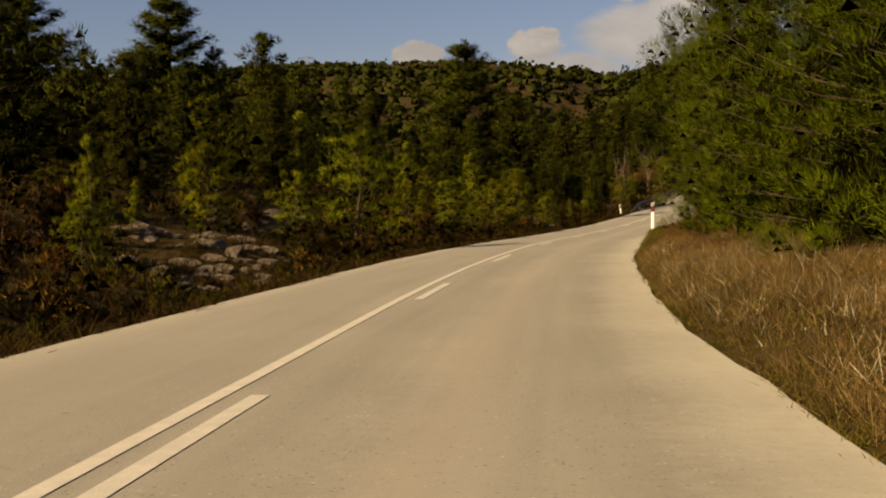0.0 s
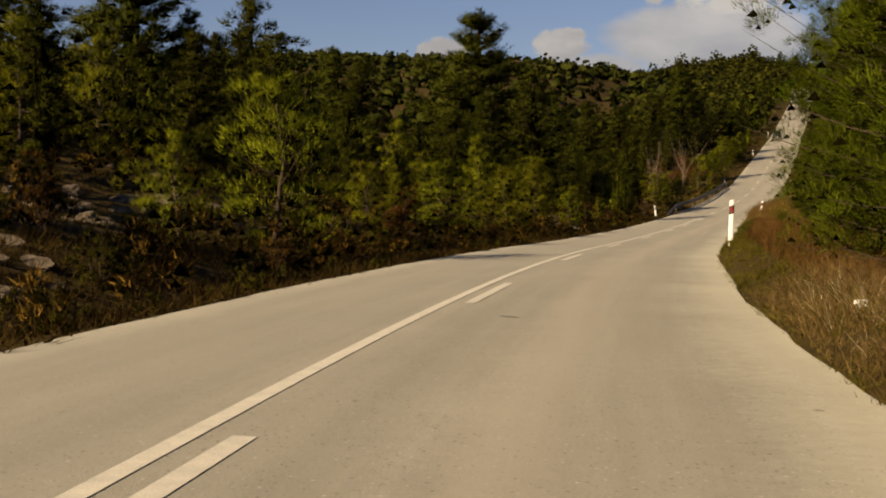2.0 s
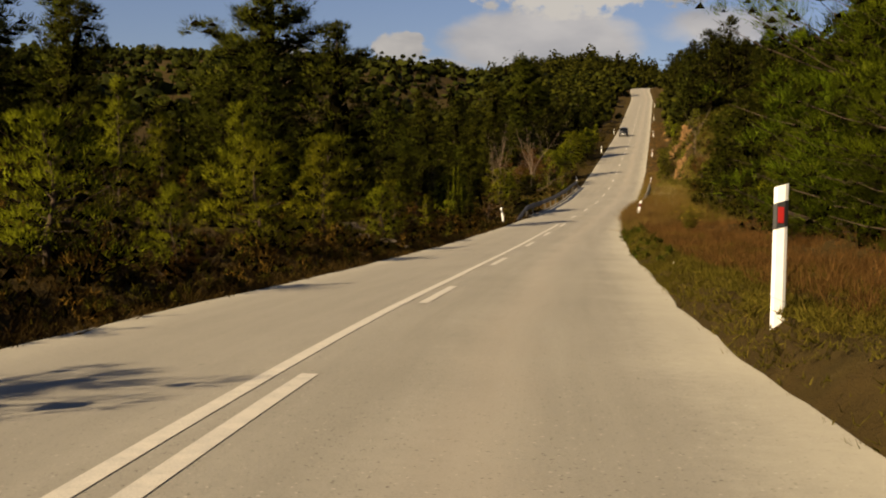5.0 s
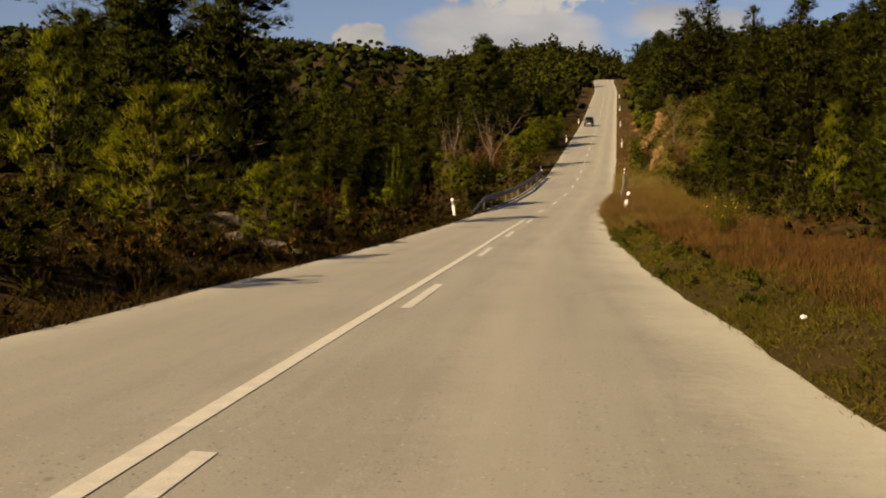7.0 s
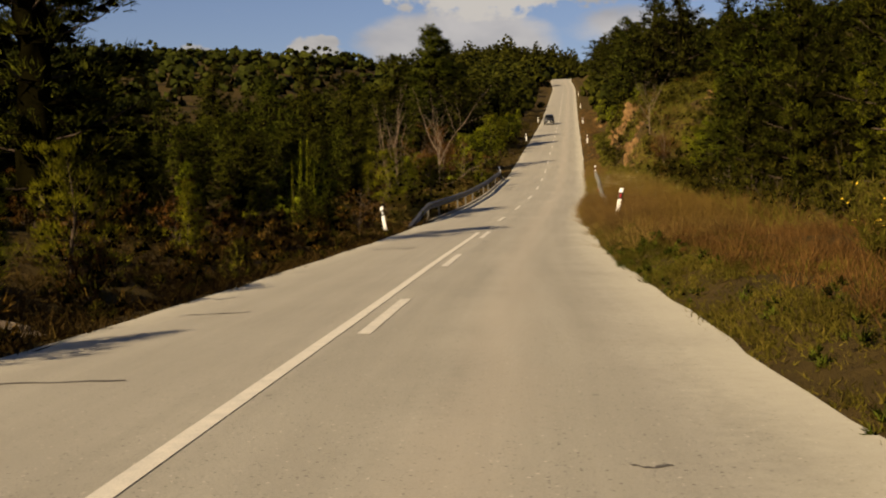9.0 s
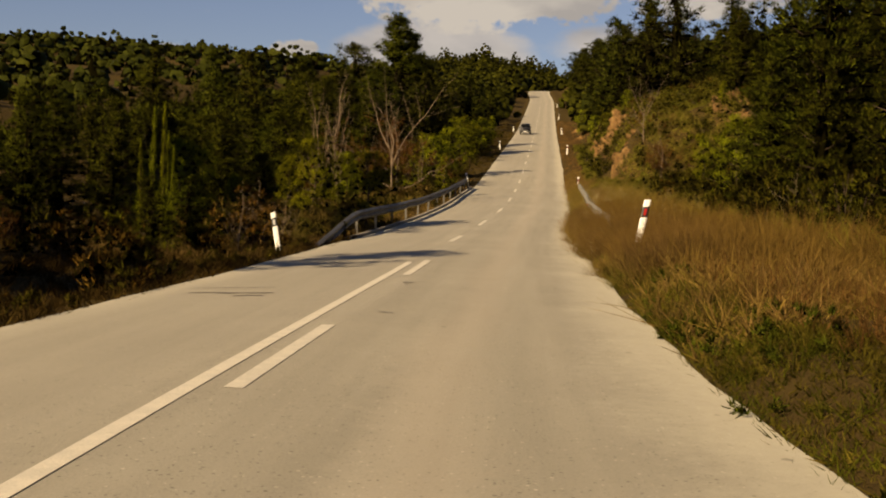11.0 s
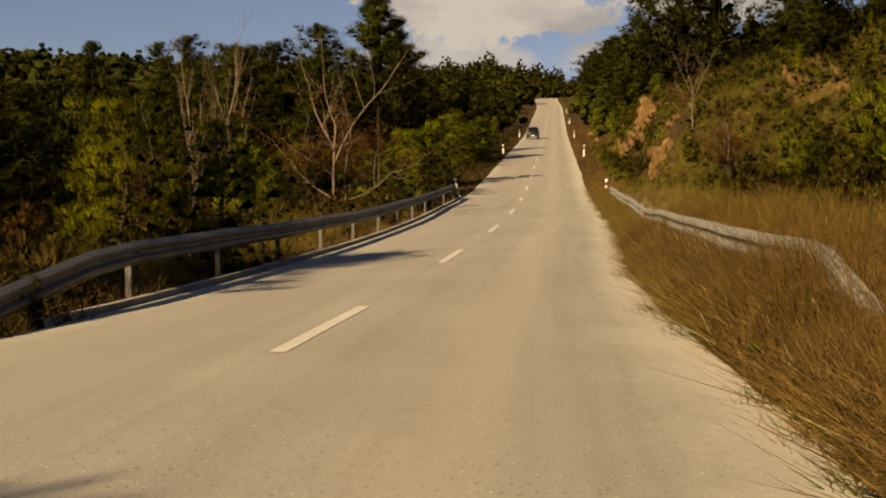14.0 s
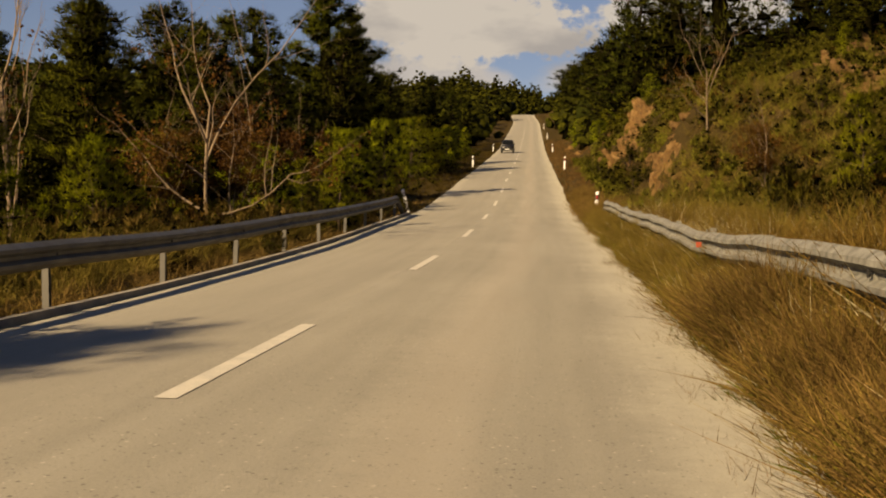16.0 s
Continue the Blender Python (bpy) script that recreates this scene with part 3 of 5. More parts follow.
SOLID_END = 101.9
DASH_ENDS = [-27.6, -15.7, -3.8, 8.0, 21.3, 34.0, 46.1, 57.1, 68.8, 81.1, 91.6, 102.6] + [113.9 + 11.38 * k for k in range(24)]
build_ground()
road = build_road()

# ---- plants ----


def unit(v):
    return v / (np.linalg.norm(v, axis=-1, keepdims=True) + 1e-9)


def needles(rng, at, way, count, length, width, open_=1.0):
    """Bursts of thin needles that spread from points: verts and triangles."""
    c = np.repeat(at, count, 0)
    d = unit(np.repeat(way, count, 0) + open_ * rng.normal(size=(len(c), 3)))
    ln = length * rng.uniform(0.55, 1.2, (len(c), 1))
    side = unit(np.cross(d, rng.normal(size=d.shape))) * width * rng.uniform(0.6, 1.3, (len(c), 1))
    c = c + d * ln * rng.uniform(-0.1, 0.45, (len(c), 1))
    v = np.stack([c - side, c + side, c + d * ln], 1).reshape(-1, 3)
    return v, np.arange(len(v)).reshape(-1, 3)


GOLD = (1 + 5 ** 0.5) / 2
ICO_V = np.array([(-1, GOLD, 0), (1, GOLD, 0), (-1, -GOLD, 0), (1, -GOLD, 0), (0, -1, GOLD), (0, 1, GOLD), (0, -1, -GOLD), (0, 1, -GOLD), (GOLD, 0, -1), (GOLD, 0, 1), (-GOLD, 0, -1), (-GOLD, 0, 1)]) / math.sqrt(1 + GOLD * GOLD)
ICO_F = np.array([(a, b, c) for a, b, c in itertools.combinations(range(12), 3) if max(np.linalg.norm(ICO_V[a] - ICO_V[b]), np.linalg.norm(ICO_V[b] - ICO_V[c]), np.linalg.norm(ICO_V[a] - ICO_V[c])) < 1.1])


KNOT_V = np.array([(1, 0, -0.4), (-0.5, 0.87, -0.4), (-0.5, -0.87, -0.4), (0, 0, 0.8)], float)
KNOT_F = np.array([(0, 1, 3), (1, 2, 3), (2, 0, 3), (1, 0, 2)])


def pads(rng, at, rad, squash, count, length, width, heart, up=0.35, solid=False, core=0.62):
    """Cushions of needles: thin shoots that stand out all round a point, over a small near-black knot that paints inner
    shade (solid: over a closed green body, for trees far off). Gives verts, triangles, which triangles are the shade
    knot, and the way each vertex faces, out of its cushion and out of the whole crown."""
    n = len(at)
    rad = np.broadcast_to(np.asarray(rad, float), (n,))
    away = unit(at - heart)
    a = rng.uniform(0, 6.3, n)
    tilt = rng.normal(size=(n, 2)) * 0.25
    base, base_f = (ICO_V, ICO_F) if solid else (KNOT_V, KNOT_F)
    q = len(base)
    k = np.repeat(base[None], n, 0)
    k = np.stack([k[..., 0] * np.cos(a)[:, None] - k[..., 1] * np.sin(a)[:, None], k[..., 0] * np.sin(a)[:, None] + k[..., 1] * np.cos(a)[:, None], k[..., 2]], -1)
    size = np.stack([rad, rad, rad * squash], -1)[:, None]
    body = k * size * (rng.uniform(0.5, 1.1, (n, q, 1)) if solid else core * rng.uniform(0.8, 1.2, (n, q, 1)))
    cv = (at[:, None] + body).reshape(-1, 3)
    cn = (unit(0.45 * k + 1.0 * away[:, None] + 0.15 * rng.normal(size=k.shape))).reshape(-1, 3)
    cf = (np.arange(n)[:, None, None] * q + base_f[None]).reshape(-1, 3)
    m = n * count
    o = unit(rng.normal(size=(m, 3)) + np.array([0, 0, 0.3]) + 0.5 * np.repeat(away, count, 0))
    p = np.repeat(at, count, 0) + o * np.repeat(size[:, 0], count, 0) * rng.uniform(0.25, 1.0, (m, 1)) ** 0.6
    p[:, 2] += ((p - np.repeat(at, count, 0))[:, :2] * np.repeat(tilt, count, 0)).sum(1)
    d = unit(0.7 * o + 0.5 * np.repeat(away, count, 0) + 0.55 * unit(np.cross(o, rng.normal(size=(m, 3)))) + np.array([0, 0, up]))
    side = unit(np.cross(d, rng.normal(size=(m, 3)))) * width * rng.uniform(0.6, 1.3, (m, 1))
    v = np.stack([p - side, p + side, p + d * length * rng.uniform(0.55, 1.3, (m, 1))], 1).reshape(-1, 3)
    vn = np.repeat(unit(0.55 * o + 1.0 * np.repeat(away, count, 0) + 0.22 * rng.normal(size=(m, 3))), 3, 0)
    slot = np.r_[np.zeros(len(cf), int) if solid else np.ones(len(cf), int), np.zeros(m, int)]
    return np.concatenate([cv, v]), np.concatenate([cf, np.arange(3 * m).reshape(-1, 3) + len(cv)]), slot, np.concatenate([cn, vn])


def leaves(rng, at, way, count, size, open_=1.0):
    """Small pointed leaves (two triangles each) round points."""
    c = np.repeat(at, count, 0)
    c = c + rng.normal(size=c.shape) * size * 0.9
    d = unit(np.repeat(way, count, 0) + open_ * rng.normal(size=(len(c), 3)))
    side = unit(np.cross(d, rng.normal(size=d.shape)))
    ln = size * rng.uniform(0.6, 1.3, (len(c), 1))
    v = np.stack([c, c + d * ln * 0.55 + side * ln * 0.33, c + d * ln, c + d * ln * 0.55 - side * ln * 0.33], 1).reshape(-1, 3)
    i = np.arange(0, len(v), 4)
    return v, np.concatenate([np.stack([i, i + 1, i + 2], 1), np.stack([i, i + 2, i + 3], 1)])


def pine(seed, H, R, bare, limbs, pad_n, count, pad, length, width, form, mat, label, flat=0.0, name="pine_tree", squash=0.5, up=0.35, core=0.58):
    """A pine: leaning trunk, curved limbs in whorls, cushions of needles along them and a pointed leader.
    form: how the limbs' reach goes with height."""
    rng = np.random.default_rng(seed)
    n = 9
    hs = np.linspace(0, 1, n)
    axis = np.stack([0.035 * H * np.cumsum(rng.normal(size=n)) * 0.35, 0.035 * H * np.cumsum(rng.normal(size=n)) * 0.35, hs * H - 0.25 * (hs == 0)], 1)
    axis[0, :2] = 0
    wood = [tube(axis, 0.018 * H * (1 - hs * 0.93) + 0.006, 6)]
    at, rad, hearts = [], [], []
    for i in range(limbs):
        u = (i + rng.uniform(0, 0.9)) / limbs
        if flat:
            u = np.clip((np.floor(u * flat) + rng.uniform(0.1, 0.5)) / flat, 0, 0.99)
        h = bare + (0.97 - bare) * u
        root = np.array([np.interp(h, hs, axis[:, k]) for k in range(3)])
        reach = R * form(u) * rng.uniform(0.55, 1.15)
        az = i * 2.4 + rng.normal() * 0.5
        rise = rng.uniform(0.05, 0.38) + 0.6 * u**2
        out = np.array([math.cos(az), math.sin(az), 0])
        w = np.linspace(0, 1, 4)[:, None]
        limb = root + out * reach * w + np.array([0, 0, 1]) * reach * (rise * w + 0.22 * w**2 - (0.25 * w if u < 0.35 else 0))
        if H < 8 or i % 2 == 0:
            wood.append(tube(limb, (0.006 * min(H, 9.0) * (0.55 if 5 < H < 8 else 1.0) * (1 - u * 0.6) + 0.004) * (1 - 0.85 * w[:, 0]), 3))
        k = max(1, int(round(pad_n * (0.3 + 0.8 * form(u)) * rng.uniform(0.7, 1.25))))
        f = np.clip(np.linspace(1.0, 0.42, k) + rng.normal(size=k) * 0.07, 0.3, 1.05)
        p = np.stack([np.interp(f, w[:, 0], limb[:, q]) for q in range(3)], 1)
        swing = np.cross(out, [0, 0, 1]) * (rng.normal(size=(k, 1)) * reach * 0.20 * f[:, None])
        swing[:, 2] += rng.uniform(-0.02, 0.10, k) * reach
        at.append(p + swing)
        rad.append(pad * rng.uniform(0.6, 1.25, k) * (0.55 + 0.55 * form(u)) * (1.15 - 0.3 * f))
        hearts.append(np.tile(root - np.array([0, 0, 0.04 * H]), (k, 1)))
    lead = np.linspace(0.92, 0.99, 4)
    at.append(np.stack([np.interp(np.minimum(lead, 1), hs, axis[:, q]) for q in range(2)] + [lead * H], 1))
    rad.append(pad * np.array([0.60, 0.52, 0.42, 0.28]))
    hearts.append(np.tile(axis[-2], (4, 1)))
    at, rad, hearts = np.concatenate(at), np.concatenate(rad), np.concatenate(hearts)
    v, f, slot, face = pads(rng, at, rad, squash, count, length, width, hearts, up, False, core)
    # the shaded inside of the crown, painted: a lumpy near-black mass round the trunk
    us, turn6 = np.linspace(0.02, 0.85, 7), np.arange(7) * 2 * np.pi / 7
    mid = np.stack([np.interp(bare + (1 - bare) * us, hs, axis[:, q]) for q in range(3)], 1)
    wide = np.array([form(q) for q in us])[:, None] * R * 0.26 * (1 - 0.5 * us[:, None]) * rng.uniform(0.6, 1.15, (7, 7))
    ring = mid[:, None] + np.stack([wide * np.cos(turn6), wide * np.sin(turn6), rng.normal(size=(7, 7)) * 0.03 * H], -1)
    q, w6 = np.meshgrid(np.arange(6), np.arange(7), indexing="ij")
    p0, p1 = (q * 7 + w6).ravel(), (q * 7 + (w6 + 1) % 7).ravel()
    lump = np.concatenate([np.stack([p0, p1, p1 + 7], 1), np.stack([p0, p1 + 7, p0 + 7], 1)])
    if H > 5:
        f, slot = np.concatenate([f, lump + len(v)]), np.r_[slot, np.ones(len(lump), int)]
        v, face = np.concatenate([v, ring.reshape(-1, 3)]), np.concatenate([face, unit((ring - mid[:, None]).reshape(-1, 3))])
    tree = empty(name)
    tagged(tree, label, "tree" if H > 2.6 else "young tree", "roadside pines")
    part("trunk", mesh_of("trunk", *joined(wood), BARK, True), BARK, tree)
    part("crown", mesh_of("crown", v, f, (mat, INNER_SHADE), slots=slot, soft_n=face), mat, tree)
    return tree


def shrub(seed, H, R, stems, pad_n, count, size, mat, label, name="shrub"):
    """A rounded shrub: stems that fork from the foot, and leafy cushions with gaps."""
    rng = np.random.default_rng(seed)
    wood, at = [], []
    for i in range(stems):
        az, tilt = i * 2.4 + rng.normal() * 0.4, rng.uniform(0.05, 1.15)
        reach = rng.uniform(0.6, 1.1)
        tip = np.array([math.cos(az) * math.sin(tilt) * R * reach, math.sin(az) * math.sin(tilt) * R * reach, max(0.15, math.cos(tilt * 0.92)) * H * reach])
        w = np.linspace(0, 1, 4)[:, None]
        stem = tip * w + rng.normal(size=(4, 3)) * 0.05 * R * w
        wood.append(tube(stem, (0.012 * H + 0.004) * (1 - 0.8 * w[:, 0]), 3))
        k = max(1, int(pad_n * rng.uniform(0.6, 1.4)))
        f = rng.uniform(0.45, 1.02, k)
        at.append(np.stack([np.interp(f, w[:, 0], stem[:, q]) for q in range(3)], 1) + rng.normal(size=(k, 3)) * 0.12 * R)
    at = np.concatenate(at)
    at[:, 2] = np.maximum(at[:, 2], 0.05)
    v, f, slot, face = pads(rng, at, (0.12 * R + 0.03) * rng.uniform(0.6, 1.3, len(at)), 0.9, count, size, size * 0.09, at * np.array([0, 0, 0.4]), 0.5)
    bush = empty(name)
    tagged(bush, label, "shrub", "roadside shrubs")
    part("branchwork", mesh_of("branchwork", *joined(wood), BARK, True), BARK, bush)
    # the black knots in the cushions are painted shade between the leaves
    part("foliage", mesh_of("foliage", v, f, (mat, INNER_SHADE), slots=slot, soft_n=face), mat, bush)
    return bush


def bare_tree(seed, H, spread, label, mat, leaf=None, leaves_n=0, forks=3, name="bare_tree", rise=0.55, mains=()):
    """A leafless tree: forked limbs down to thin twigs, with a few dead leaves left."""
    rng = np.random.default_rng(seed)
    wood, tips = [], []

    def limb(p, d, ln, r, depth):
        w = np.linspace(0, 1, 5)[:, None]
        bend = unit(rng.normal(size=3)) * ln * 0.10
        pts = p + d * ln * w + bend * np.sin(w * math.pi) + np.array([0, 0, 0.10]) * ln * w**2
        wood.append(tube(pts, r * (1 - 0.55 * w[:, 0]), 5 if depth == 0 else 3))
        if depth >= 4 or r < 0.0035:
            tips.append(pts[-1])
            tips.append(pts[2])
            return
        for f, az, el, reach in mains if depth == 0 else ():
            at = np.array([np.interp(f, w[:, 0], pts[:, c]) for c in range(3)])
            limb(at, np.array([math.cos(az) * math.cos(el), math.sin(az) * math.cos(el), math.sin(el)]), reach, r * 0.62, 1)
        for q in range(0 if mains and depth == 0 else max(1, forks - depth) if mains else forks + (depth == 0) * 4):
            f = rng.uniform(0.25, 0.98)
            at = np.array([np.interp(f, w[:, 0], pts[:, c]) for c in range(3)])
            side = unit(np.cross(d, rng.normal(size=3)))
            nd_ = unit(d * rng.uniform(0.35, 0.9) + side * spread * rng.uniform(0.6, 1.2) + np.array([0, 0, rise * 0.5]))
            limb(at, nd_, ln * rng.uniform(0.38, 0.62), r * (1 - 0.5 * f) * 0.52, depth + 1)
        limb(pts[-1], unit(d + rng.normal(size=3) * 0.15), ln * 0.55, r * 0.45, depth + 1)

    limb(np.array([0, 0, -0.2]), unit(np.array([rng.normal() * 0.06, rng.normal() * 0.06, 1])), H * 0.52, 0.0085 * H + 0.010, 0)
    tree = empty(name)
    tagged(tree, label, "tree", "bare roadside trees")
    part("branchwork", mesh_of("branchwork", *joined(wood), mat, True), mat, tree)
    if leaf:
        tips = np.array(tips)
        tips = tips[tips[:, 2] < 0.72 * H]
        pick = tips[rng.integers(0, len(tips), leaves_n)] + rng.normal(size=(leaves_n, 3)) * 0.05
        part("withered_foliage", mesh_of("withered_foliage", *leaves(rng, pick, np.tile([0, 0, -0.3], (leaves_n, 1)), 2, 0.09, 1.0), leaf), leaf, tree, "withered rust-brown leaves")
    return tree


def cone(u):
    return (0.12 + 0.88 * (1 - u) ** 0.85) * (0.6 + 0.4 * min(1, u * 5))


def egg(u):
    return math.sin(math.pi * min(1, 0.22 + 0.78 * u) ** 0.9) ** 0.7 * (1 - 0.25 * u)


def umbrella(u):
    return (0.60 + 0.45 * math.sin(math.pi * min(1, u + 0.12))) * (1.06 - 0.88 * u)


def crown_top(u):
    return (0.5 + 0.5 * math.sin(math.pi * min(1, 0.15 + u * 0.9))) * (1.02 - 0.72 * u)


L_YOUNG = "bright yellow-green young pine with soft upright shoots beside the road"
L_OLD = "tall dark green pine with layered needle clumps in the roadside wood"
L_CLIMB = "dark green pine standing close along the climbing road"
L_NEAR = "dense bright green pine leaning over the dry grass verge"
young = [pine(11, 3.0, 1.10, 0.04, 40, 3, 62, 0.24, 0.15, 0.0085, cone, PINE_YOUNG, L_YOUNG, name="young_pine", squash=0.9, up=0.8, core=0.5),
         pine(12, 3.0, 1.30, 0.03, 42, 3, 62, 0.26, 0.15, 0.0085, egg, PINE_YOUNG, L_YOUNG, name="young_pine", squash=0.9, up=0.8, core=0.5),
         pine(13, 3.2, 0.95, 0.05, 40, 3, 62, 0.23, 0.16, 0.0085, cone, PINE_YOUNG, L_YOUNG, name="young_pine", squash=1.0, up=0.9),
         pine(14, 2.8, 1.20, 0.02, 42, 3, 62, 0.25, 0.15, 0.0085, egg, PINE_YOUNG, L_YOUNG, name="young_pine", squash=0.9, up=0.8, core=0.5)]
old = [pine(21, 9.0, 3.0, 0.05, 58, 4, 52, 0.66, 0.27, 0.024, cone, PINE_OLD, L_OLD),
       pine(22, 9.5, 3.1, 0.08, 56, 4, 52, 0.68, 0.27, 0.024, egg, PINE_OLD, L_OLD),
       pine(23, 9.0, 2.7, 0.04, 58, 4, 52, 0.64, 0.27, 0.024, cone, PINE_OLD, L_OLD),
       pine(24, 10.0, 3.3, 0.10, 56, 4, 52, 0.70, 0.27, 0.024, crown_top, PINE_OLD, L_OLD, flat=10.0)]
climb = [pine(25, 9.0, 3.1, 0.05, 46, 3, 26, 0.84, 0.38, 0.045, cone, PINE_FAR_ROAD, L_CLIMB),
         pine(26, 9.5, 3.3, 0.08, 46, 3, 26, 0.88, 0.38, 0.045, egg, PINE_FAR_ROAD, L_CLIMB),
         pine(27, 9.0, 2.9, 0.05, 46, 3, 26, 0.82, 0.38, 0.045, cone, PINE_FAR_ROAD, L_CLIMB)]
grand = [pine(31, 13.0, 4.8, 0.08, 100, 8, 70, 0.80, 0.25, 0.021, umbrella, PINE_OLD, "big spreading dark pine with tiered limbs above the scrub", flat=9.0, squash=0.5),
         pine(32, 13.0, 4.2, 0.08, 100, 8, 70, 0.78, 0.25, 0.021, crown_top, PINE_OLD, "big ragged dark pine with tiered limbs above the scrub", flat=10.0, squash=0.5)]
near = [pine(41, 6.2, 2.6, 0.01, 110, 5, 75, 0.30, 0.17, 0.0060, egg, PINE_NEAR, L_NEAR, squash=0.8, up=0.5, core=0.36),
        pine(42, 7.0, 2.5, 0.01, 116, 5, 75, 0.30, 0.17, 0.0060, cone, PINE_NEAR, L_NEAR, squash=0.8, up=0.5, core=0.36)]
green = [shrub(51, 1.4, 1.0, 28, 3, 34, 0.11, SHRUB_GREEN, "dark green evergreen scrub bush on the bank"),
         shrub(52, 1.6, 0.9, 26, 3, 34, 0.11, SHRUB_GREEN, "dark green evergreen scrub bush on the bank"),
         shrub(53, 1.2, 1.2, 30, 3, 34, 0.11, SHRUB_GREEN, "low green evergreen scrub bush on the bank")]
rusty = [shrub(61, 1.2, 1.0, 28, 3, 34, 0.11, SHRUB_BROWN, "rust-brown withered scrub bush on the bank"),
         shrub(62, 1.5, 0.9, 26, 3, 34, 0.11, SHRUB_BROWN, "rust-brown withered scrub bush on the bank")]
FIRST = {id(o): True for o in young + old + climb + grand + near + green + rusty}
HEIGHT = {id(o): h for o, h in zip(young + old + climb + grand + near + green + rusty, [3, 3, 3.2, 2.8, 9, 9.5, 9, 10, 9, 9.5, 9, 13, 13, 6.2, 7, 1.4, 1.6, 1.2, 1.2, 1.5])}
PLACED = []


def plant(ob, x, y, tall, turn, wide=1.0):
    """Sets a plant on the ground at that height; the first of a kind is the one that was built, then its copies."""
    k = tall / HEIGHT[id(ob)]
    m = pose(x, y, float(ground_z(x, y)) - 0.04, 0, 0, turn) @ Matrix.Diagonal((k * wide, k * wide, k, 1))
    PLACED.append((x, y, tall))
    if FIRST.pop(id(ob), False):
        ob.matrix_basis = m
        return ob
    made = copy_thing(ob, Matrix.Identity(4))
    made.matrix_basis = m
    return made


# the trees that stand out, one by one
plant(grand[0], 2.4, 110.4, 16.6, 40, 1.15)
plant(grand[1], -25.3, 110.8, 18.0, 0, 1.3)
plant(grand[1], -38.0, 111.0, 18.0, 140, 1.3)
plant(old[3], -20.9, 112.6, 14.0, 100, 0.8)
plant(old[0], -17.7, 123.5, 17.2, 160, 1.0)
plant(old[1], -29.0, 82.0, 10.5, 50)
plant(old[3], -33.0, 88.0, 12.0, 200)
plant(old[3], 6.2, 96.4, 9.6, 30)
# extra pines added on the sun's side to throw shade on the big pine
for n, (x, y, tall) in enumerate(((-14.0, 99.0, 10.0), (-10.0, 93.0, 9.0), (-8.0, 101.5, 10.0), (-5.0, 88.0, 7.0))):
    plant(old[n % 3], x, y, tall, 75 * n, 1.15)
plant(grand[1], 35.6, 202.0, 15.0, 120)
plant(grand[0], 40.0, 220.0, 14.2, 220, 0.9)
plant(old[1], 29.0, 193.5, 11.3, 220)
plant(old[0], 20.3, 192.5, 10.2, 70)
plant(old[2], 10.8, 217.0, 10.7, 10)
plant(old[0], 17.3, 216.0, 10.4, 110)
plant(old[1], 10.6, 231.0, 9.0, 15)
plant(young[1], 42.0, 200.0, 4.2, 0)
plant(old[2], 24.5, 189.0, 9.6, 20)
plant(near[1], 15.9, 57.6, 8.6, 10)
plant(near[0], 16.9, 62.5, 8.6, 60)
plant(near[1], 17.6, 53.0, 8.8, 60)
plant(young[1], -3.0, 42.2, 3.7, 10, 1.15)
plant(young[0], -8.2, 27.8, 2.4, 0, 0.8)
plant(young[1], 0.45, 55.7, 2.4, 50, 1.35)
plant(young[3], 3.3, 67.8, 2.7, 90, 1.35)
plant(young[0], 5.1, 75.2, 3.1, 150, 1.4)
plant(young[2], -0.8, 52.1, 1.9, 20)
plant(young[3], 1.75, 62.0, 1.7, 70)
plant(young[1], -1.3, 47.9, 2.2, 250)
plant(young[1], 5.4, 82.2, 3.3, 120, 1.3)
plant(young[0], 2.3, 80.8, 4.0, 120)
plant(young[3], 7.4, 81.4, 2.0, 30)
plant(young[1], 8.1, 86.6, 2.3, 30)
plant(young[0], 10.0, 91.0, 1.6, 210)
plant(young[1], 20.9, 123.6, 2.8, 80, 1.15)
for dx, tall in ((-0.42, 2.7), (-0.12, 3.5), (0.12, 3.6), (0.36, 2.6), (0.22, 2.9)):
    plant(young[2], 13.7 + dx, 109.3 - 0.3 * dx, tall, 300 * dx, 0.15)
plant(old[2], 14.5, 108.0, 1.9, 0, 1.2)
plant(old[0], 13.6, 107.2, 1.8, 90, 1.2)
for st, lat, tall, n in ((110.5, 9.6, 4.6, 0), (115.5, 9.2, 5.4, 2), (121.0, 10.4, 6.0, 1), (127.0, 11.5, 6.4, 0), (106.5, 10.6, 5.2, 1)):
    p = road_point(st, lat)
    plant(old[n], float(p[0]), float(p[1]), tall, 70 * n + st, 0.9)
for st, tall in ((137.9, 0.62), (113.2, 0.6), (161.5, 0.7), (120.5, 0.5)):
    p = road_point(st, -3.30)
    plant(green[1], float(p[0]), float(p[1]), tall, 40 * st, 0.9)
plant(young[2], 29.6, 151.0, 2.7, 300)
plant(young[0], 28.6, 152.5, 2.2, 60)
for n, (s, lat, tall, wide) in enumerate([(9, 7.2, 6.6, 1), (13.0, 6.7, 6.8, 1), (17.5, 6.7, 6.4, 1), (22, 6.8, 7.2, 1), (26.5, 6.5, 6.6, 1), (31, 6.4, 7.0, 1), (35.5, 6.5, 6.4, 1), (40, 6.5, 6.0, 0.95), (44, 6.8, 5.2, 0.9), (47.5, 6.9, 4.6, 0.9)]):
    p = road_point(float(s), lat)
    plant(near[n % 2], p[0], p[1], tall, 77 * n, wide)
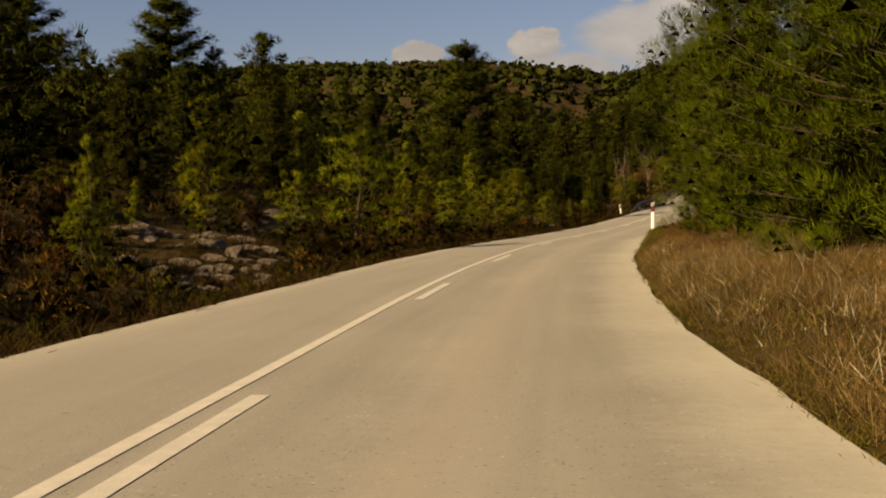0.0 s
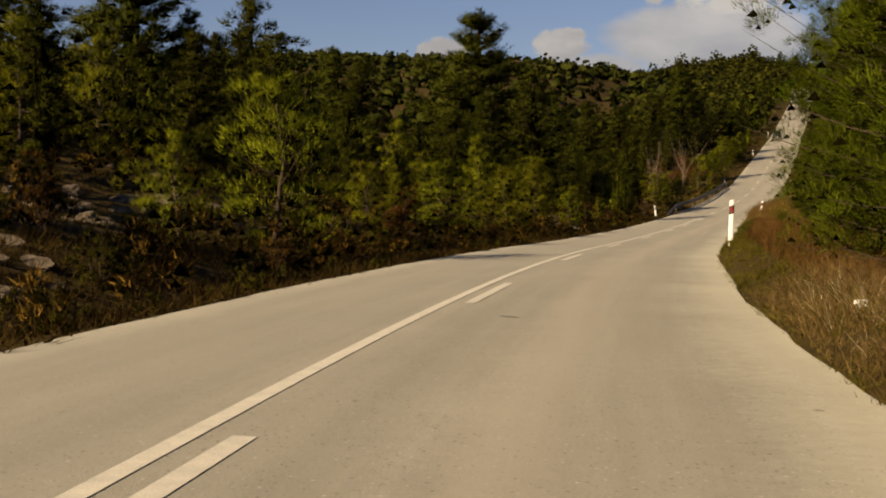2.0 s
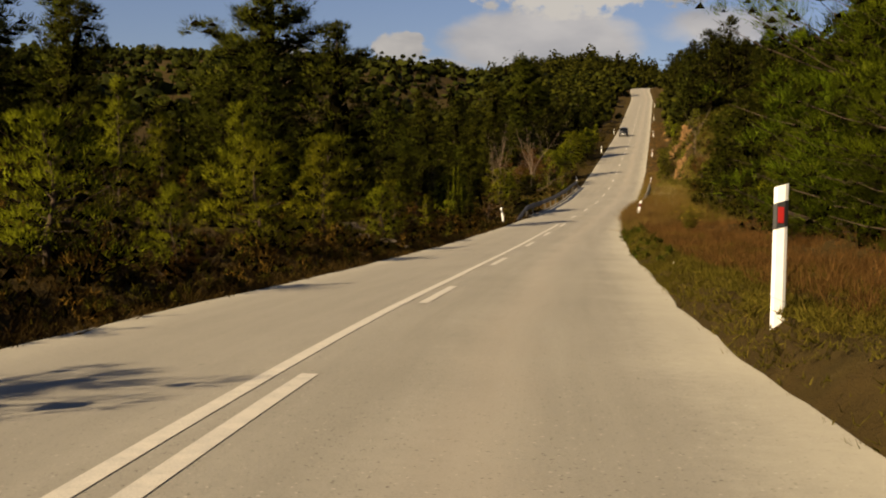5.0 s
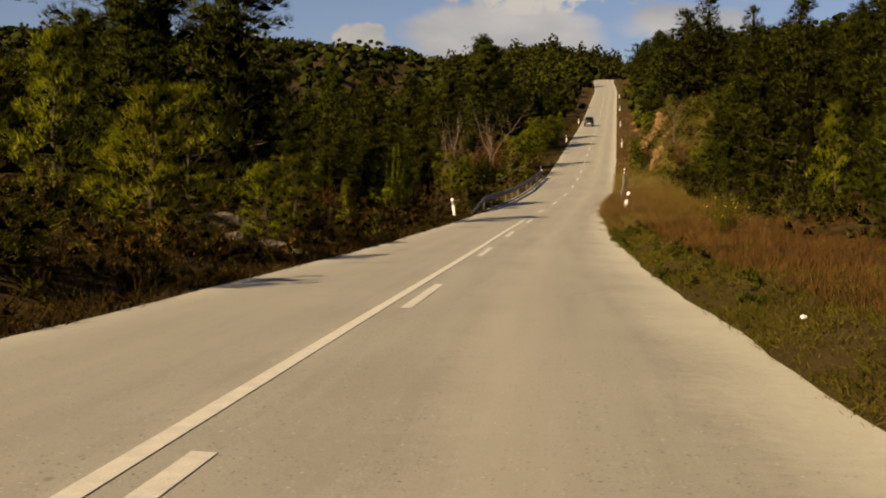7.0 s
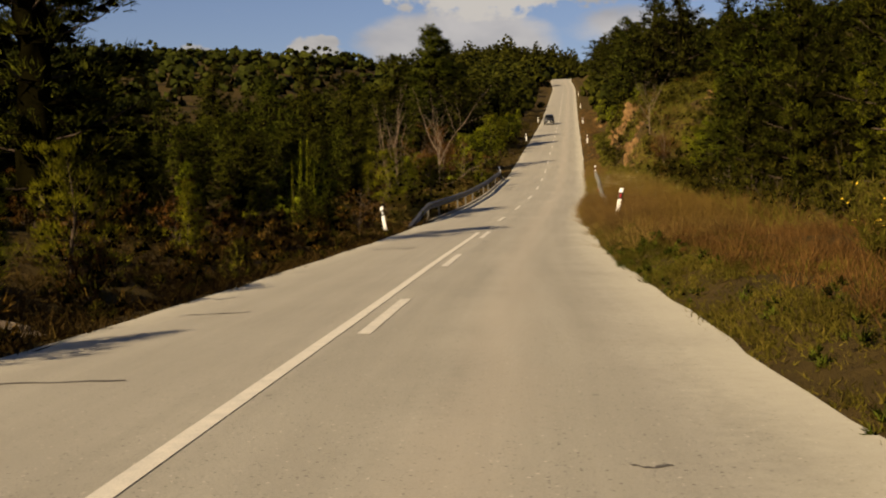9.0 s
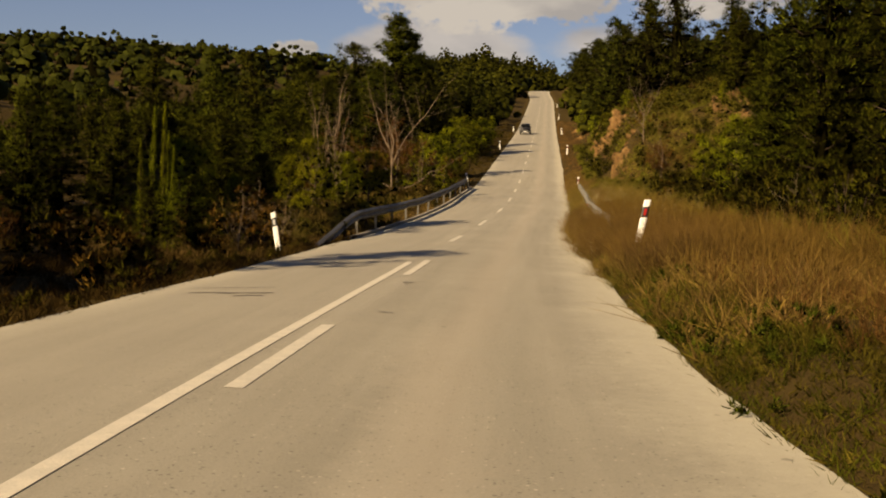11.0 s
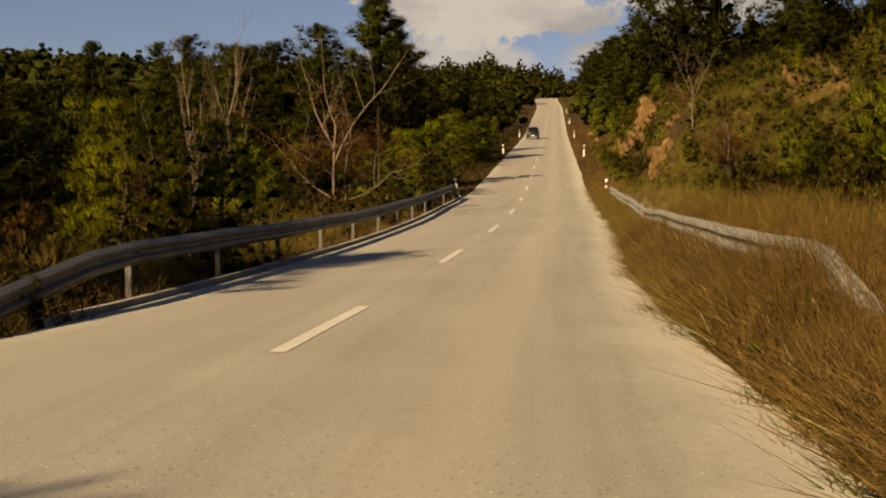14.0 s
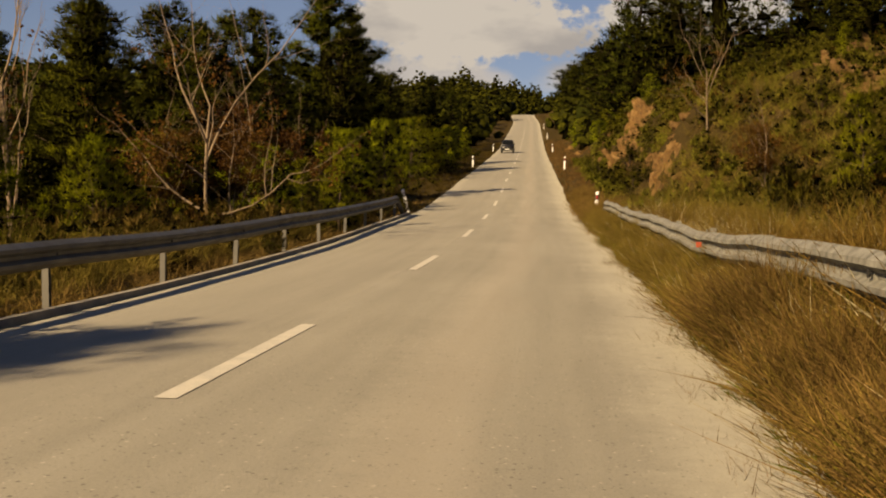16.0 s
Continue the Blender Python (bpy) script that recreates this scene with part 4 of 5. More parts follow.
for n, (x, y, tall) in enumerate([(11.9, 49.6, 3.6), (13.4, 53.6, 4.4), (15.0, 50.4, 5.4), (15.2, 59.0, 5.0), (17.0, 65.5, 4.6), (18.6, 71.0, 4.4)]):
    plant(near[n % 2], x, y, tall, 50 + 81 * n, 0.8)

for s, lat, tall, n in ((118.5, -7.0, 2.9, 0), (121.5, -9.4, 4.2, 2), (115.5, -9.0, 3.8, 1), (125.5, -10.5, 4.6, 0)):
    p = road_point(s, lat)
    plant(old[n], float(p[0]), float(p[1]), tall, 70 * n)
for n, (x, y, tall, wide) in enumerate([(19.4, 143.5, 5.2, 1.2), (15.6, 139.0, 5.2, 1.2), (22.2, 151.0, 7.0, 1.2), (12.6, 133.5, 5.0, 1.2), (17.6, 149.5, 5.6, 1.2), (9.4, 128.0, 5.0, 1.2), (24.6, 159.0, 8.2, 1.15), (27.0, 162.0, 8.0, 1.2), (25.4, 155.0, 6.8, 1.2), (21.6, 156.5, 7.6, 1.2)]):
    plant(old[n % 3], x, y, tall, 65 * n, wide)
for n, (x, y, tall) in enumerate([(21.6, 135.5, 2.6), (22.9, 141.0, 2.4), (18.4, 127.5, 2.8), (24.4, 147.6, 3.0), (16.0, 122.0, 2.2), (27.4, 150.8, 2.6), (19.9, 130.6, 2.3)]):
    plant(young[n % 4], x, y, tall, 50 * n, 1.15)
pick = np.random.default_rng(5)
GLADES = [(-6.5, 30.0, 2.6), (-5.2, 26.5, 1.8), (-4.9, 23.4, 1.4), (-6.2, 44.5, 2.6), (-7.0, 41.0, 2.2), (6.4, 81.2, 2.2), (6.0, 86.5, 1.8), (-9.6, 55.3, 1.6), (53.2, 184.6, 3.4), (51.0, 177.4, 2.0), (50.2, 173.4, 1.6), (45.6, 164.6, 2.2), (46.0, 163.0, 1.8), (51.0, 161.0, 2.0)]   # stony spots with little growth


def stony(x, y, grow=0.0):
    return np.any([(x - gx) ** 2 + (y - gy) ** 2 < (r + grow) ** 2 for gx, gy, r in GLADES], 0)



def free(x, y, gap):
    return all((x - a) ** 2 + (y - b) ** 2 > gap * gap for a, b, _ in PLACED)


def wood(count, y0, y1, o0, o1, side, kinds, gap, tall):
    """Plants of several kinds, scattered over a stretch of one side of the road, at their offsets from the road's edge."""
    done = tries = 0
    while done < count and tries < count * 30:
        tries += 1
        s, o = pick.uniform(y0, y1), o0 + (o1 - o0) * pick.uniform() ** 1.25
        p = road_point(s, RIGHT_EDGE + edge_r(s) + o if side > 0 else -LEFT_EDGE - o)
        if not free(p[0], p[1], gap) or (stony(p[0], p[1], 0.4) and kinds[0] is not young[0]):
            continue
        ob, high = kinds[pick.integers(len(kinds))], tall[0] + (tall[1] - tall[0]) * pick.uniform()
        turn, wide = pick.uniform(0, 360), pick.uniform(0.85, 1.2)
        done += 1
        if side > 0 and 150 < s < 194 and o < 8.0 and high > 1.2:   # the open rock cutting
            continue
        plant(ob, float(p[0]), float(p[1]), high, turn, wide)


# far-side woods, then scrub in front of them
wood(20, 14, 95, 16, 30, -1, old, 3.2, (3.0, 5.0))
wood(4, 88, 97, 9.5, 14, -1, old, 2.0, (6.0, 7.5))
wood(10, 104, 128, 11, 20, -1, old, 2.3, (4.0, 6.0))
wood(18, 118, 165, 9, 22, -1, old, 2.4, (4.2, 5.8))
wood(24, 165, 290, 4.5, 18, -1, climb, 2.8, (6.0, 9.5))
wood(8, 100, 165, 3.0, 10, -1, young, 1.6, (1.8, 3.4))
wood(10, 165, 240, 2.0, 4.5, -1, young, 2.2, (2.4, 4.4))
wood(10, 14, 62, 9.5, 14.5, -1, old, 2.6, (4.0, 6.0))
wood(10, 18, 95, 3.4, 9, -1, young, 1.8, (1.2, 2.6))
wood(12, 20, 95, 8, 17, -1, young + old[:1], 2.2, (2.2, 4.4))
wood(14, 14, 105, 1.6, 12, -1, green, 1.0, (0.8, 1.7))
wood(30, 14, 105, 1.2, 12, -1, rusty, 0.9, (0.7, 1.6))
wood(24, 108, 200, 1.8, 8, -1, rusty, 1.0, (0.7, 1.8))
wood(14, 70, 114, 6.5, 12, 1, old, 2.6, (4.5, 7.5))
wood(18, 44, 150, 12, 26, 1, old, 3.0, (7.5, 11.5))
wood(28, 182, 330, 5.5, 18, 1, climb, 2.8, (8.0, 12.0))
wood(10, 124, 176, 12, 22, 1, old, 2.6, (5.0, 8.0))
wood(16, 62, 150, 6.5, 11, 1, young, 1.8, (2.0, 4.0))
wood(10, 185, 260, 3.2, 8, 1, young, 2.0, (1.6, 3.6))
wood(22, 55, 110, 5.0, 14, 1, green, 1.0, (0.8, 1.8))
wood(12, 150, 185, 5.0, 14, 1, green, 1.0, (0.8, 1.6))
wood(9, 100, 180, 8, 16, 1, young, 1.6, (1.4, 3.2))
wood(10, 90, 190, 4.5, 12, 1, rusty, 1.0, (0.8, 1.6))
wood(16, 290, 430, 6, 22, 1, climb, 3.0, (9.0, 13.0))

# bare trees behind the left rail and on the cutting
BARES = [bare_tree(71, 6.6, 1.0, "leafless pale-barked tree with rusty dead leaves behind the guardrail", BARK_PALE, LEAF_RUST, 700, forks=4, rise=0.3, mains=((0.22, 0.1, 0.38, 2.3), (0.24, 3.0, 0.62, 2.0), (0.55, 0.3, 0.95, 3.2), (0.75, 2.8, 1.1, 2.4), (0.5, 1.7, 0.7, 1.8), (0.7, 4.6, 0.8, 1.8), (0.45, 3.4, 0.5, 1.4))),
         bare_tree(72, 6.5, 0.35, "tall thin leafless sapling with pale bark behind the guardrail", BARK_PALE, LEAF_RUST, 90, rise=1.4),
         bare_tree(73, 5.6, 0.8, "leafless tree full of rust-brown dead leaves behind the guardrail", BARK_PALE, LEAF_RUST, 2600)]
for ob, x, y, turn, k in ((BARES[0], 25.5, 145.4, -17, 1.0), (BARES[1], 21.6, 139.0, 0, 1.0), (BARES[2], 27.2, 153.0, 80, 1.0)):
    ob.matrix_basis = pose(x, y, float(ground_z(x, y)), 0, 0, turn) @ Matrix.Scale(k, 4)
for src, x, y, turn, k in ((1, 20.2, 135.5, 120, 0.85), (2, 26.4, 147.8, 30, 0.75), (2, 24.2, 146.6, 250, 0.75), (2, 25.2, 156.0, 220, 0.95), (2, 19.6, 131.0, 95, 0.6), (0, 13.6, 118.0, 75, 0.5), (2, 29.3, 160.5, 170, 0.8), (2, 43.5, 150.0, 60, 0.7), (0, 46.0, 160.0, 10, 0.7)):
    copy_thing(BARES[src], Matrix.Identity(4)).matrix_basis = pose(x, y, float(ground_z(x, y)), 0, 0, turn) @ Matrix.Scale(k, 4)
thin = bare_tree(75, 1.9, 1.0, "dead twiggy thorn bush with pale stems at the verge", BARK_PALE, None, 0, forks=4, name="thorn_bush")
thin.matrix_basis = pose(16.3, 110.6, float(ground_z(16.3, 110.6)), 0, 0, 0)
for x, y, turn, k in ((17.0, 112.6, 90, 0.8), (15.6, 108.8, 200, 0.9), (29.0, 106.5, 10, 0.9), (31.0, 113.0, 130, 1.0)):
    copy_thing(thin, Matrix.Identity(4)).matrix_basis = pose(x, y, float(ground_z(x, y)), 0, 0, turn) @ Matrix.Scale(k, 4)


def far_woods():
    """The woods that close the view: many small ragged conifers in one mesh each."""
    rng = np.random.default_rng(9)
    plans = (("hillside_wood", 480, 24, 20, (-70, 15, 150, 300), lambda m, x, y: (m > 15) & (m < 52), 0.36, PINE_OLD, "dense dark pine wood on the slopes beside the road"),
             ("avenue_wood", 900, 15, 5, (20, 236, 260, 640), lambda m, x, y: (m > 3.8) & ((m < 34) | (y > 500)) & (m < 70), 0.36, PINE_FAR_ROAD, "dense pine wood along both sides of the climbing road"),
             ("crest_wood", 200, 20, 6, (90, 494, 200, 560), lambda m, x, y: (m > 4.5), 0.40, PINE_FAR_ROAD, "tall pines that close the view beyond the crest"),
             ("distant_wood", 8200, 3, 1, (-420, 240, 620, 960), lambda m, x, y: (m > 6) & (np.abs(np.arctan2(x, y) - 0.16) < 0.58), 0.8, FAR_PINE, "distant pine forest covering the hills"))
    for name, n, tufts, count, box, keep, size, mat, label in plans:
        x, y = rng.uniform(box[0], box[2], n * 8), rng.uniform(box[1], box[3], n * 8)
        s, lat = station(x, y)
        ok = keep(np.maximum(lat - RIGHT_EDGE, -lat - LEFT_EDGE), x, y)
        x, y = x[ok][:n], y[ok][:n]
        bald = np.exp(-(((x + 30) / 60) ** 2 + ((y - 720) / 85) ** 2))
        H = rng.uniform(5.0, 8.6, len(x)) * (1 - 0.72 * bald) * (np.interp(y, [250, 420], [0.95, 1.02]) if name == "avenue_wood" else 1.45 if name == "crest_wood" else 0.78 if name == "distant_wood" else 1.0)
        H = H * (0.72 + 0.5 * (0.5 + 0.5 * np.sin(0.31 * x + 0.13 * y) * np.sin(0.11 * x - 0.27 * y))) * (rng.uniform(0.75, 1.2, len(x)))
        H = np.minimum(H, 8.0) if name == "hillside_wood" else H
        R = np.minimum(H, 8.0) * rng.uniform(0.34, 0.54, len(x)) * (0.85 if name == "hillside_wood" else 1.3 if name == "distant_wood" else 1.0) * (1 + 0.6 * bald)
        z = ground_z(x, y)
        u = (np.arange(tufts)[None] + rng.uniform(0, 1, (len(x), tufts))) / tufts
        u = u * (0.86 if name == "distant_wood" else 0.90)
        a = 2.4 * np.arange(tufts)[None] + rng.uniform(0, 6.3, (len(x), 1)) + rng.normal(size=u.shape) * 0.4
        r = R[:, None] * (1 - u**1.7) ** 0.9 * rng.uniform(0.35, 1.0, a.shape)
        c = np.stack([x[:, None] + r * np.cos(a), y[:, None] + r * np.sin(a), z[:, None] + 0.4 + u * 0.9 * (H[:, None] - 0.5)], -1).reshape(-1, 3)
        mids = np.stack([np.repeat(x, tufts), np.repeat(y, tufts), c[:, 2] - 0.3 * np.repeat(H, tufts)], 1)
        v, f, slot, face = pads(rng, c, (R[:, None] * (0.46 - 0.32 * u) * (1.5 if name == "distant_wood" else 0.9) * rng.uniform(0.7, 1.2, u.shape)).ravel(), 0.8, count, size, size * 0.13, mids, 0.5, name != "hillside_wood")
        # a near-black cone in each tree paints the shade behind its tufts
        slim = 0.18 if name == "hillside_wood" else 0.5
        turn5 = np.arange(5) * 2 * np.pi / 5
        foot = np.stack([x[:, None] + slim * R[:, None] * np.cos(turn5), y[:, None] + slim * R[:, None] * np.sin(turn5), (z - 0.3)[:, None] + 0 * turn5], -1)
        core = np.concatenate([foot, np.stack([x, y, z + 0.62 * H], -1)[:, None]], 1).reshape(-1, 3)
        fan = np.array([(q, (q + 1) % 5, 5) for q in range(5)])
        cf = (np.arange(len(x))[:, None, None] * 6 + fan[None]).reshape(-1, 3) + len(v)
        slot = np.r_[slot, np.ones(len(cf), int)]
        tagged(part(name, mesh_of(name, np.concatenate([v, core]), np.concatenate([f, cf]), (mat, INNER_SHADE), slots=slot, soft_n=np.concatenate([face, unit(core - np.repeat(np.stack([x, y, z], -1), 6, 0))])), mat), label, "woods", kind="stuff")


FAR_PINE = foliage("distant_pine_needles", [(0.0078, 0.0093, 0.0011), (0.0215, 0.0242, 0.0027), (0.0488, 0.0490, 0.0066)], 0.08)
far_woods()


def scrub(name, n, y0, y1, o0, o1, side, tall, K, mat, label, seed, size=0.10):
    """A cover of low bushes that cannot be told apart, in one mesh of small leaves."""
    rng = np.random.default_rng(seed)
    s, o = rng.uniform(y0, y1, n), o0 + (o1 - o0) * rng.uniform(0, 1, n)
    p = road_point(s, RIGHT_EDGE + edge_r(s) + o if side > 0 else -LEFT_EDGE - o)
    p = p[~stony(p[:, 0], p[:, 1], 0.2)]
    n = len(p)
    p[:, 2] = ground_z(p[:, 0], p[:, 1])
    H = tall * rng.uniform(0.45, 1.15, n)
    R = H * rng.uniform(0.5, 0.9, n)
    e, a = np.arccos(rng.uniform(0.0, 1.0, (n, K))), rng.uniform(0, 2 * np.pi, (n, K))
    way_ = np.stack([np.sin(e) * np.cos(a), np.sin(e) * np.sin(a), np.cos(e)], -1)
    c = (p[:, None] + way_ * rng.uniform(0.5, 0.95, (n, K, 1)) * np.stack([R, R, H], -1)[:, None]).reshape(-1, 3)
    v, f, slot, face = pads(rng, c, 0.20 * tall * rng.uniform(0.5, 1.2, len(c)), 0.9, 22, size * 1.3, size * 0.14, np.repeat(p, K, 0), 0.5)
    # second material: black knots, shade painted into the heart of each bush
    tagged(part(name, mesh_of(name, v, f, (mat, INNER_SHADE), slots=slot, soft_n=face), mat), label, "scrub", kind="stuff")


scrub("green_scrub", 260, 14, 112, 1.0, 18.0, -1, 1.1, 8, SHRUB_GREEN, "dense low evergreen scrub on the wooded bank", 31, 0.11)
scrub("rusty_scrub", 460, 14, 112, 0.7, 18.0, -1, 1.0, 8, SHRUB_BROWN, "dense rust-brown heath scrub on the wooded bank", 32, 0.10)
scrub("cutting_scrub", 250, 62, 114, 5.0, 18.0, 1, 1.3, 8, SHRUB_GREEN, "dense green scrub on the cutting", 33, 0.12)
scrub("slope_scrub", 380, 152, 215, 4.0, 17.0, 1, 1.2, 8, SHRUB_GREEN, "green scrub hanging over the rock cutting", 35, 0.12)
scrub("slope_heath", 260, 100, 215, 5.0, 17.0, 1, 0.9, 8, SHRUB_BROWN, "rust-brown heath on the slope of the cutting", 36, 0.10)
scrub("slope_brush", 520, 110, 205, 4.2, 15.0, 1, 1.0, 10, WEED_GREEN, "olive withered brush on the slope of the cutting", 37, 0.14)
scrub("foot_scrub", 230, 150, 215, 1.6, 6.0, 1, 0.8, 9, WEED_GREEN, "low olive brush along the foot of the cutting", 38, 0.13)
scrub("rail_side_brush", 300, 105, 152, 4.8, 11.0, 1, 1.6, 10, SHRUB_GREEN, "tall olive green brush on the slope above the guardrail", 44, 0.16)
scrub("rail_brush", 260, 112, 168, 1.4, 8.0, -1, 1.15, 9, WEED_OLIVE, "dense olive-brown withered brush behind the guardrail", 39, 0.14)
scrub("verge_herbs", 110, 62, 150, -0.02, 0.8, 1, 0.24, 6, HERB_GREEN, "low green herbs along the edge of the asphalt", 40, 0.05)
scrub("left_edge_herbs", 300, 8, 112, 0.25, 2.4, -1, 0.34, 6, SHRUB_GREEN, "low dark herbs along the road edge under the bank", 42, 0.07)
scrub("climb_scrub", 260, 112, 260, 1.6, 9.0, -1, 1.1, 8, SHRUB_GREEN, "green scrub beside the climbing road", 34, 0.11)


def blades(name, n, y0, y1, o0, o1, side, tall, width, lean, mat, label, fan=1, power=1.0, seed=1, thin_=0.0):
    """Grass or weed stems over a verge, in clumps; fan: stems from each foot."""
    rng = np.random.default_rng(seed)
    m = n // fan
    s, o = rng.uniform(y0, y1, m), o0 + (o1 - o0) * rng.uniform(0, 1, m) ** power
    patch = np.sin(s * 1.7 + 2 * o) * np.sin(s * 0.63 + 1.3) + 0.6 * np.sin(o * 3.1 + s * 0.9)
    ok = rng.uniform(-1.6, 1.0, m) < patch + 0.8 - thin_
    s, o = s[ok], o[ok]
    p = road_point(s, RIGHT_EDGE + edge_r(s) + o if side > 0 else -LEFT_EDGE - o)
    bald = stony(p[:, 0], p[:, 1]) & (side > 0)
    p, s, ok = p[~bald], s[~bald], np.flatnonzero(ok)[~bald]
    p[:, 2] = ground_z(p[:, 0], p[:, 1]) - 0.02
    p = np.repeat(p, fan, 0) + rng.normal(size=(len(s) * fan, 3)) * np.array([0.05, 0.05, 0.0])
    big = np.repeat(rng.uniform(0.4, 1.0, len(s)) * (0.72 + 0.28 * np.clip(patch[ok], -1, 1)), fan)
    h = (tall * big * rng.uniform(0.55, 1.1, len(p)))[:, None]
    d = rng.normal(size=(len(p), 2)) * lean
    up = unit(np.concatenate([d, np.ones((len(p), 1))], 1))
    w = unit(np.cross(up, rng.normal(size=up.shape))) * width * rng.uniform(0.6, 1.3, (len(p), 1))
    tip = p + up * h + np.concatenate([d, -0.3 * np.abs(d[:, :1])], 1) * h * 0.3
    v = np.stack([p - w, p + w, tip], 1).reshape(-1, 3)
    f = np.arange(len(v)).reshape(-1, 3)
    tagged(part(name, mesh_of(name, v, f, mat), mat), label, "grass", kind="stuff")


blades("dry_grass", 110000, 2, 33, 0.10, 3.6, 1, 0.48, 0.0042, 0.50, GRASS_DRY, "tall straw-coloured dry grass along the verge", 9, 0.9, 1)
blades("pale_grass", 6000, 2, 30, 0.3, 2.8, 1, 0.5, 0.005, 0.5, GRASS_PALE, "bleached pale stalks among the dry grass", 4, 1.0, 28)
blades("edge_grass", 48000, 0, 104, -0.03, 0.8, 1, 0.20, 0.007, 0.6, GRASS_GREEN, "short green grass at the edge of the asphalt", 8, 1.1, 2)
blades("meadow_grass", 110000, 46, 106, 0.1, 2.6, 1, 0.21, 0.008, 0.6, GRASS_GREEN, "low green and yellow grass on the verge", 8, 1.0, 12)
blades("verge_hedge", 40000, 97.5, 113.5, 0.35, 1.9, 1, 1.15, 0.003, 0.45, WEED_BROWN, "tall withered brown weeds in front of the guardrail", 12, 1.0, 15)
blades("mixed_grass", 11000, 2, 50, 0.3, 3.6, 1, 0.42, 0.007, 0.5, GRASS_GREEN, "green blades among the dry grass", 8, 1.0, 16)
blades("brown_weeds", 110000, 24, 98, 0.8, 8.0, 1, 0.62, 0.006, 0.36, WEED_RUST, "knee-high withered reddish brown weeds on the verge", 12, 1.0, 3)
blades("tall_brown_weeds", 60000, 90, 176, 0.1, 8.0, 1, 0.85, 0.0075, 0.62, WEED_BROWN, "tall withered brown weeds around the guardrail", 12, 1.1, 4)
blades("rail_veil", 60000, 111, 154, 0.12, 0.62, 1, 0.74, 0.004, 0.65, WEED_OLIVE, "thin withered twigs growing up against the guardrail", 8, 1.0, 25)
blades("overhang_weeds", 16000, 110, 136, -0.42, 0.15, 1, 0.32, 0.003, 0.8, WEED_BROWN, "short withered twigs lying over the dusty asphalt edge", 8, 1.0, 26)
blades("rail_end_weeds", 14000, 101, 111.5, 0.3, 1.0, 1, 1.05, 0.0035, 0.4, WEED_RUST, "dense withered weeds hiding the end of the guardrail", 12, 1.0, 27, -1.0)
blades("tall_olive_weeds", 60000, 90, 176, 0.1, 8.0, 1, 0.85, 0.0075, 0.66, WEED_OLIVE, "tall withered olive weeds around the guardrail", 12, 1.1, 24)
blades("brown_thicket", 80000, 97, 130, 1.0, 6.0, 1, 1.25, 0.0070, 0.55, WEED_RUST, "high thicket of withered brown twigs behind the guardrail", 14, 1.0, 51)
blades("olive_thicket", 64000, 116, 165, 2.0, 11.0, 1, 1.5, 0.006, 0.7, WEED_OLIVE, "high thicket of olive green stems on the slope behind the guardrail", 14, 1.0, 56)
blades("pale_thicket", 1600, 106, 150, 1.6, 8.0, 1, 1.5, 0.0045, 0.55, GRASS_PALE, "bleached bare twigs in the withered thicket", 10, 1.0, 52, 0.5)
blades("rail_cover", 34000, 104, 126, 0.12, 0.62, 1, 0.95, 0.0065, 0.6, WEED_BROWN, "dense withered brown twigs growing in front of the guardrail", 12, 1.0, 53, -0.6)
blades("olive_edge_weeds", 40000, 98, 150, 0.0, 1.2, 1, 0.62, 0.0038, 0.55, WEED_OLIVE, "olive withered weeds along the edge of the asphalt", 9, 1.0, 54)
blades("green_edge_weeds", 26000, 84, 128, -0.02, 0.7, 1, 0.30, 0.006, 0.6, HERB_GREEN, "fresh green grass in tufts at the asphalt edge", 12, 1.0, 55, 0.6)
blades("leafy_edge_weeds", 16000, 104, 146, -0.1, 0.9, 1, 0.40, 0.010, 0.7, HERB_GREEN, "leafy green weeds in tufts among the withered verge", 14, 1.0, 57, 0.9)
blades("pale_edge_stalks", 6000, 104, 150, 0.1, 3.0, 1, 0.8, 0.0065, 0.6, GRASS_PALE, "bleached stalks among the withered weeds", 4, 1.0, 58)
blades("edge_weeds", 44000, 100, 168, -0.15, 0.8, 1, 0.42, 0.006, 0.75, WEED_BROWN, "short withered weeds creeping over the asphalt edge", 8, 1.0, 18)
blades("slope_weeds", 90000, 92, 200, 4.0, 18.0, 1, 1.25, 0.014, 0.5, WEED_GREEN, "tall olive-brown withered weeds on the slope", 12, 1.0, 14)
blades("climb_weeds", 26000, 160, 300, 0.1, 4.0, 1, 0.6, 0.014, 0.5, WEED_BROWN, "withered brown weeds beside the climbing road", 8, 1.0, 5)
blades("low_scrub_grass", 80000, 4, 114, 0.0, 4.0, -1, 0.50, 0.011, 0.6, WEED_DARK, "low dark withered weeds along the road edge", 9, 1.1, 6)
blades("rail_weeds", 48000, 104, 172, 0.55, 6.0, -1, 0.62, 0.009, 0.5, WEED_BROWN, "withered brown weeds behind the guardrail", 9, 1.0, 7)
blades("rail_back_weeds", 60000, 112, 166, 1.5, 5.5, -1, 1.5, 0.006, 0.6, WEED_OLIVE, "tall olive-brown withered weeds behind the guardrail on the kerb", 12, 1.0, 59)
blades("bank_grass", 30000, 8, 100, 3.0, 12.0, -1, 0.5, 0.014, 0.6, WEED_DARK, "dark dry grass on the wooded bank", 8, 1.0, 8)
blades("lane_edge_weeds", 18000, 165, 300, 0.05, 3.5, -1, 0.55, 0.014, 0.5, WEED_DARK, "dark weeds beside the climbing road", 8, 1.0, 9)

# ---- rocks ----


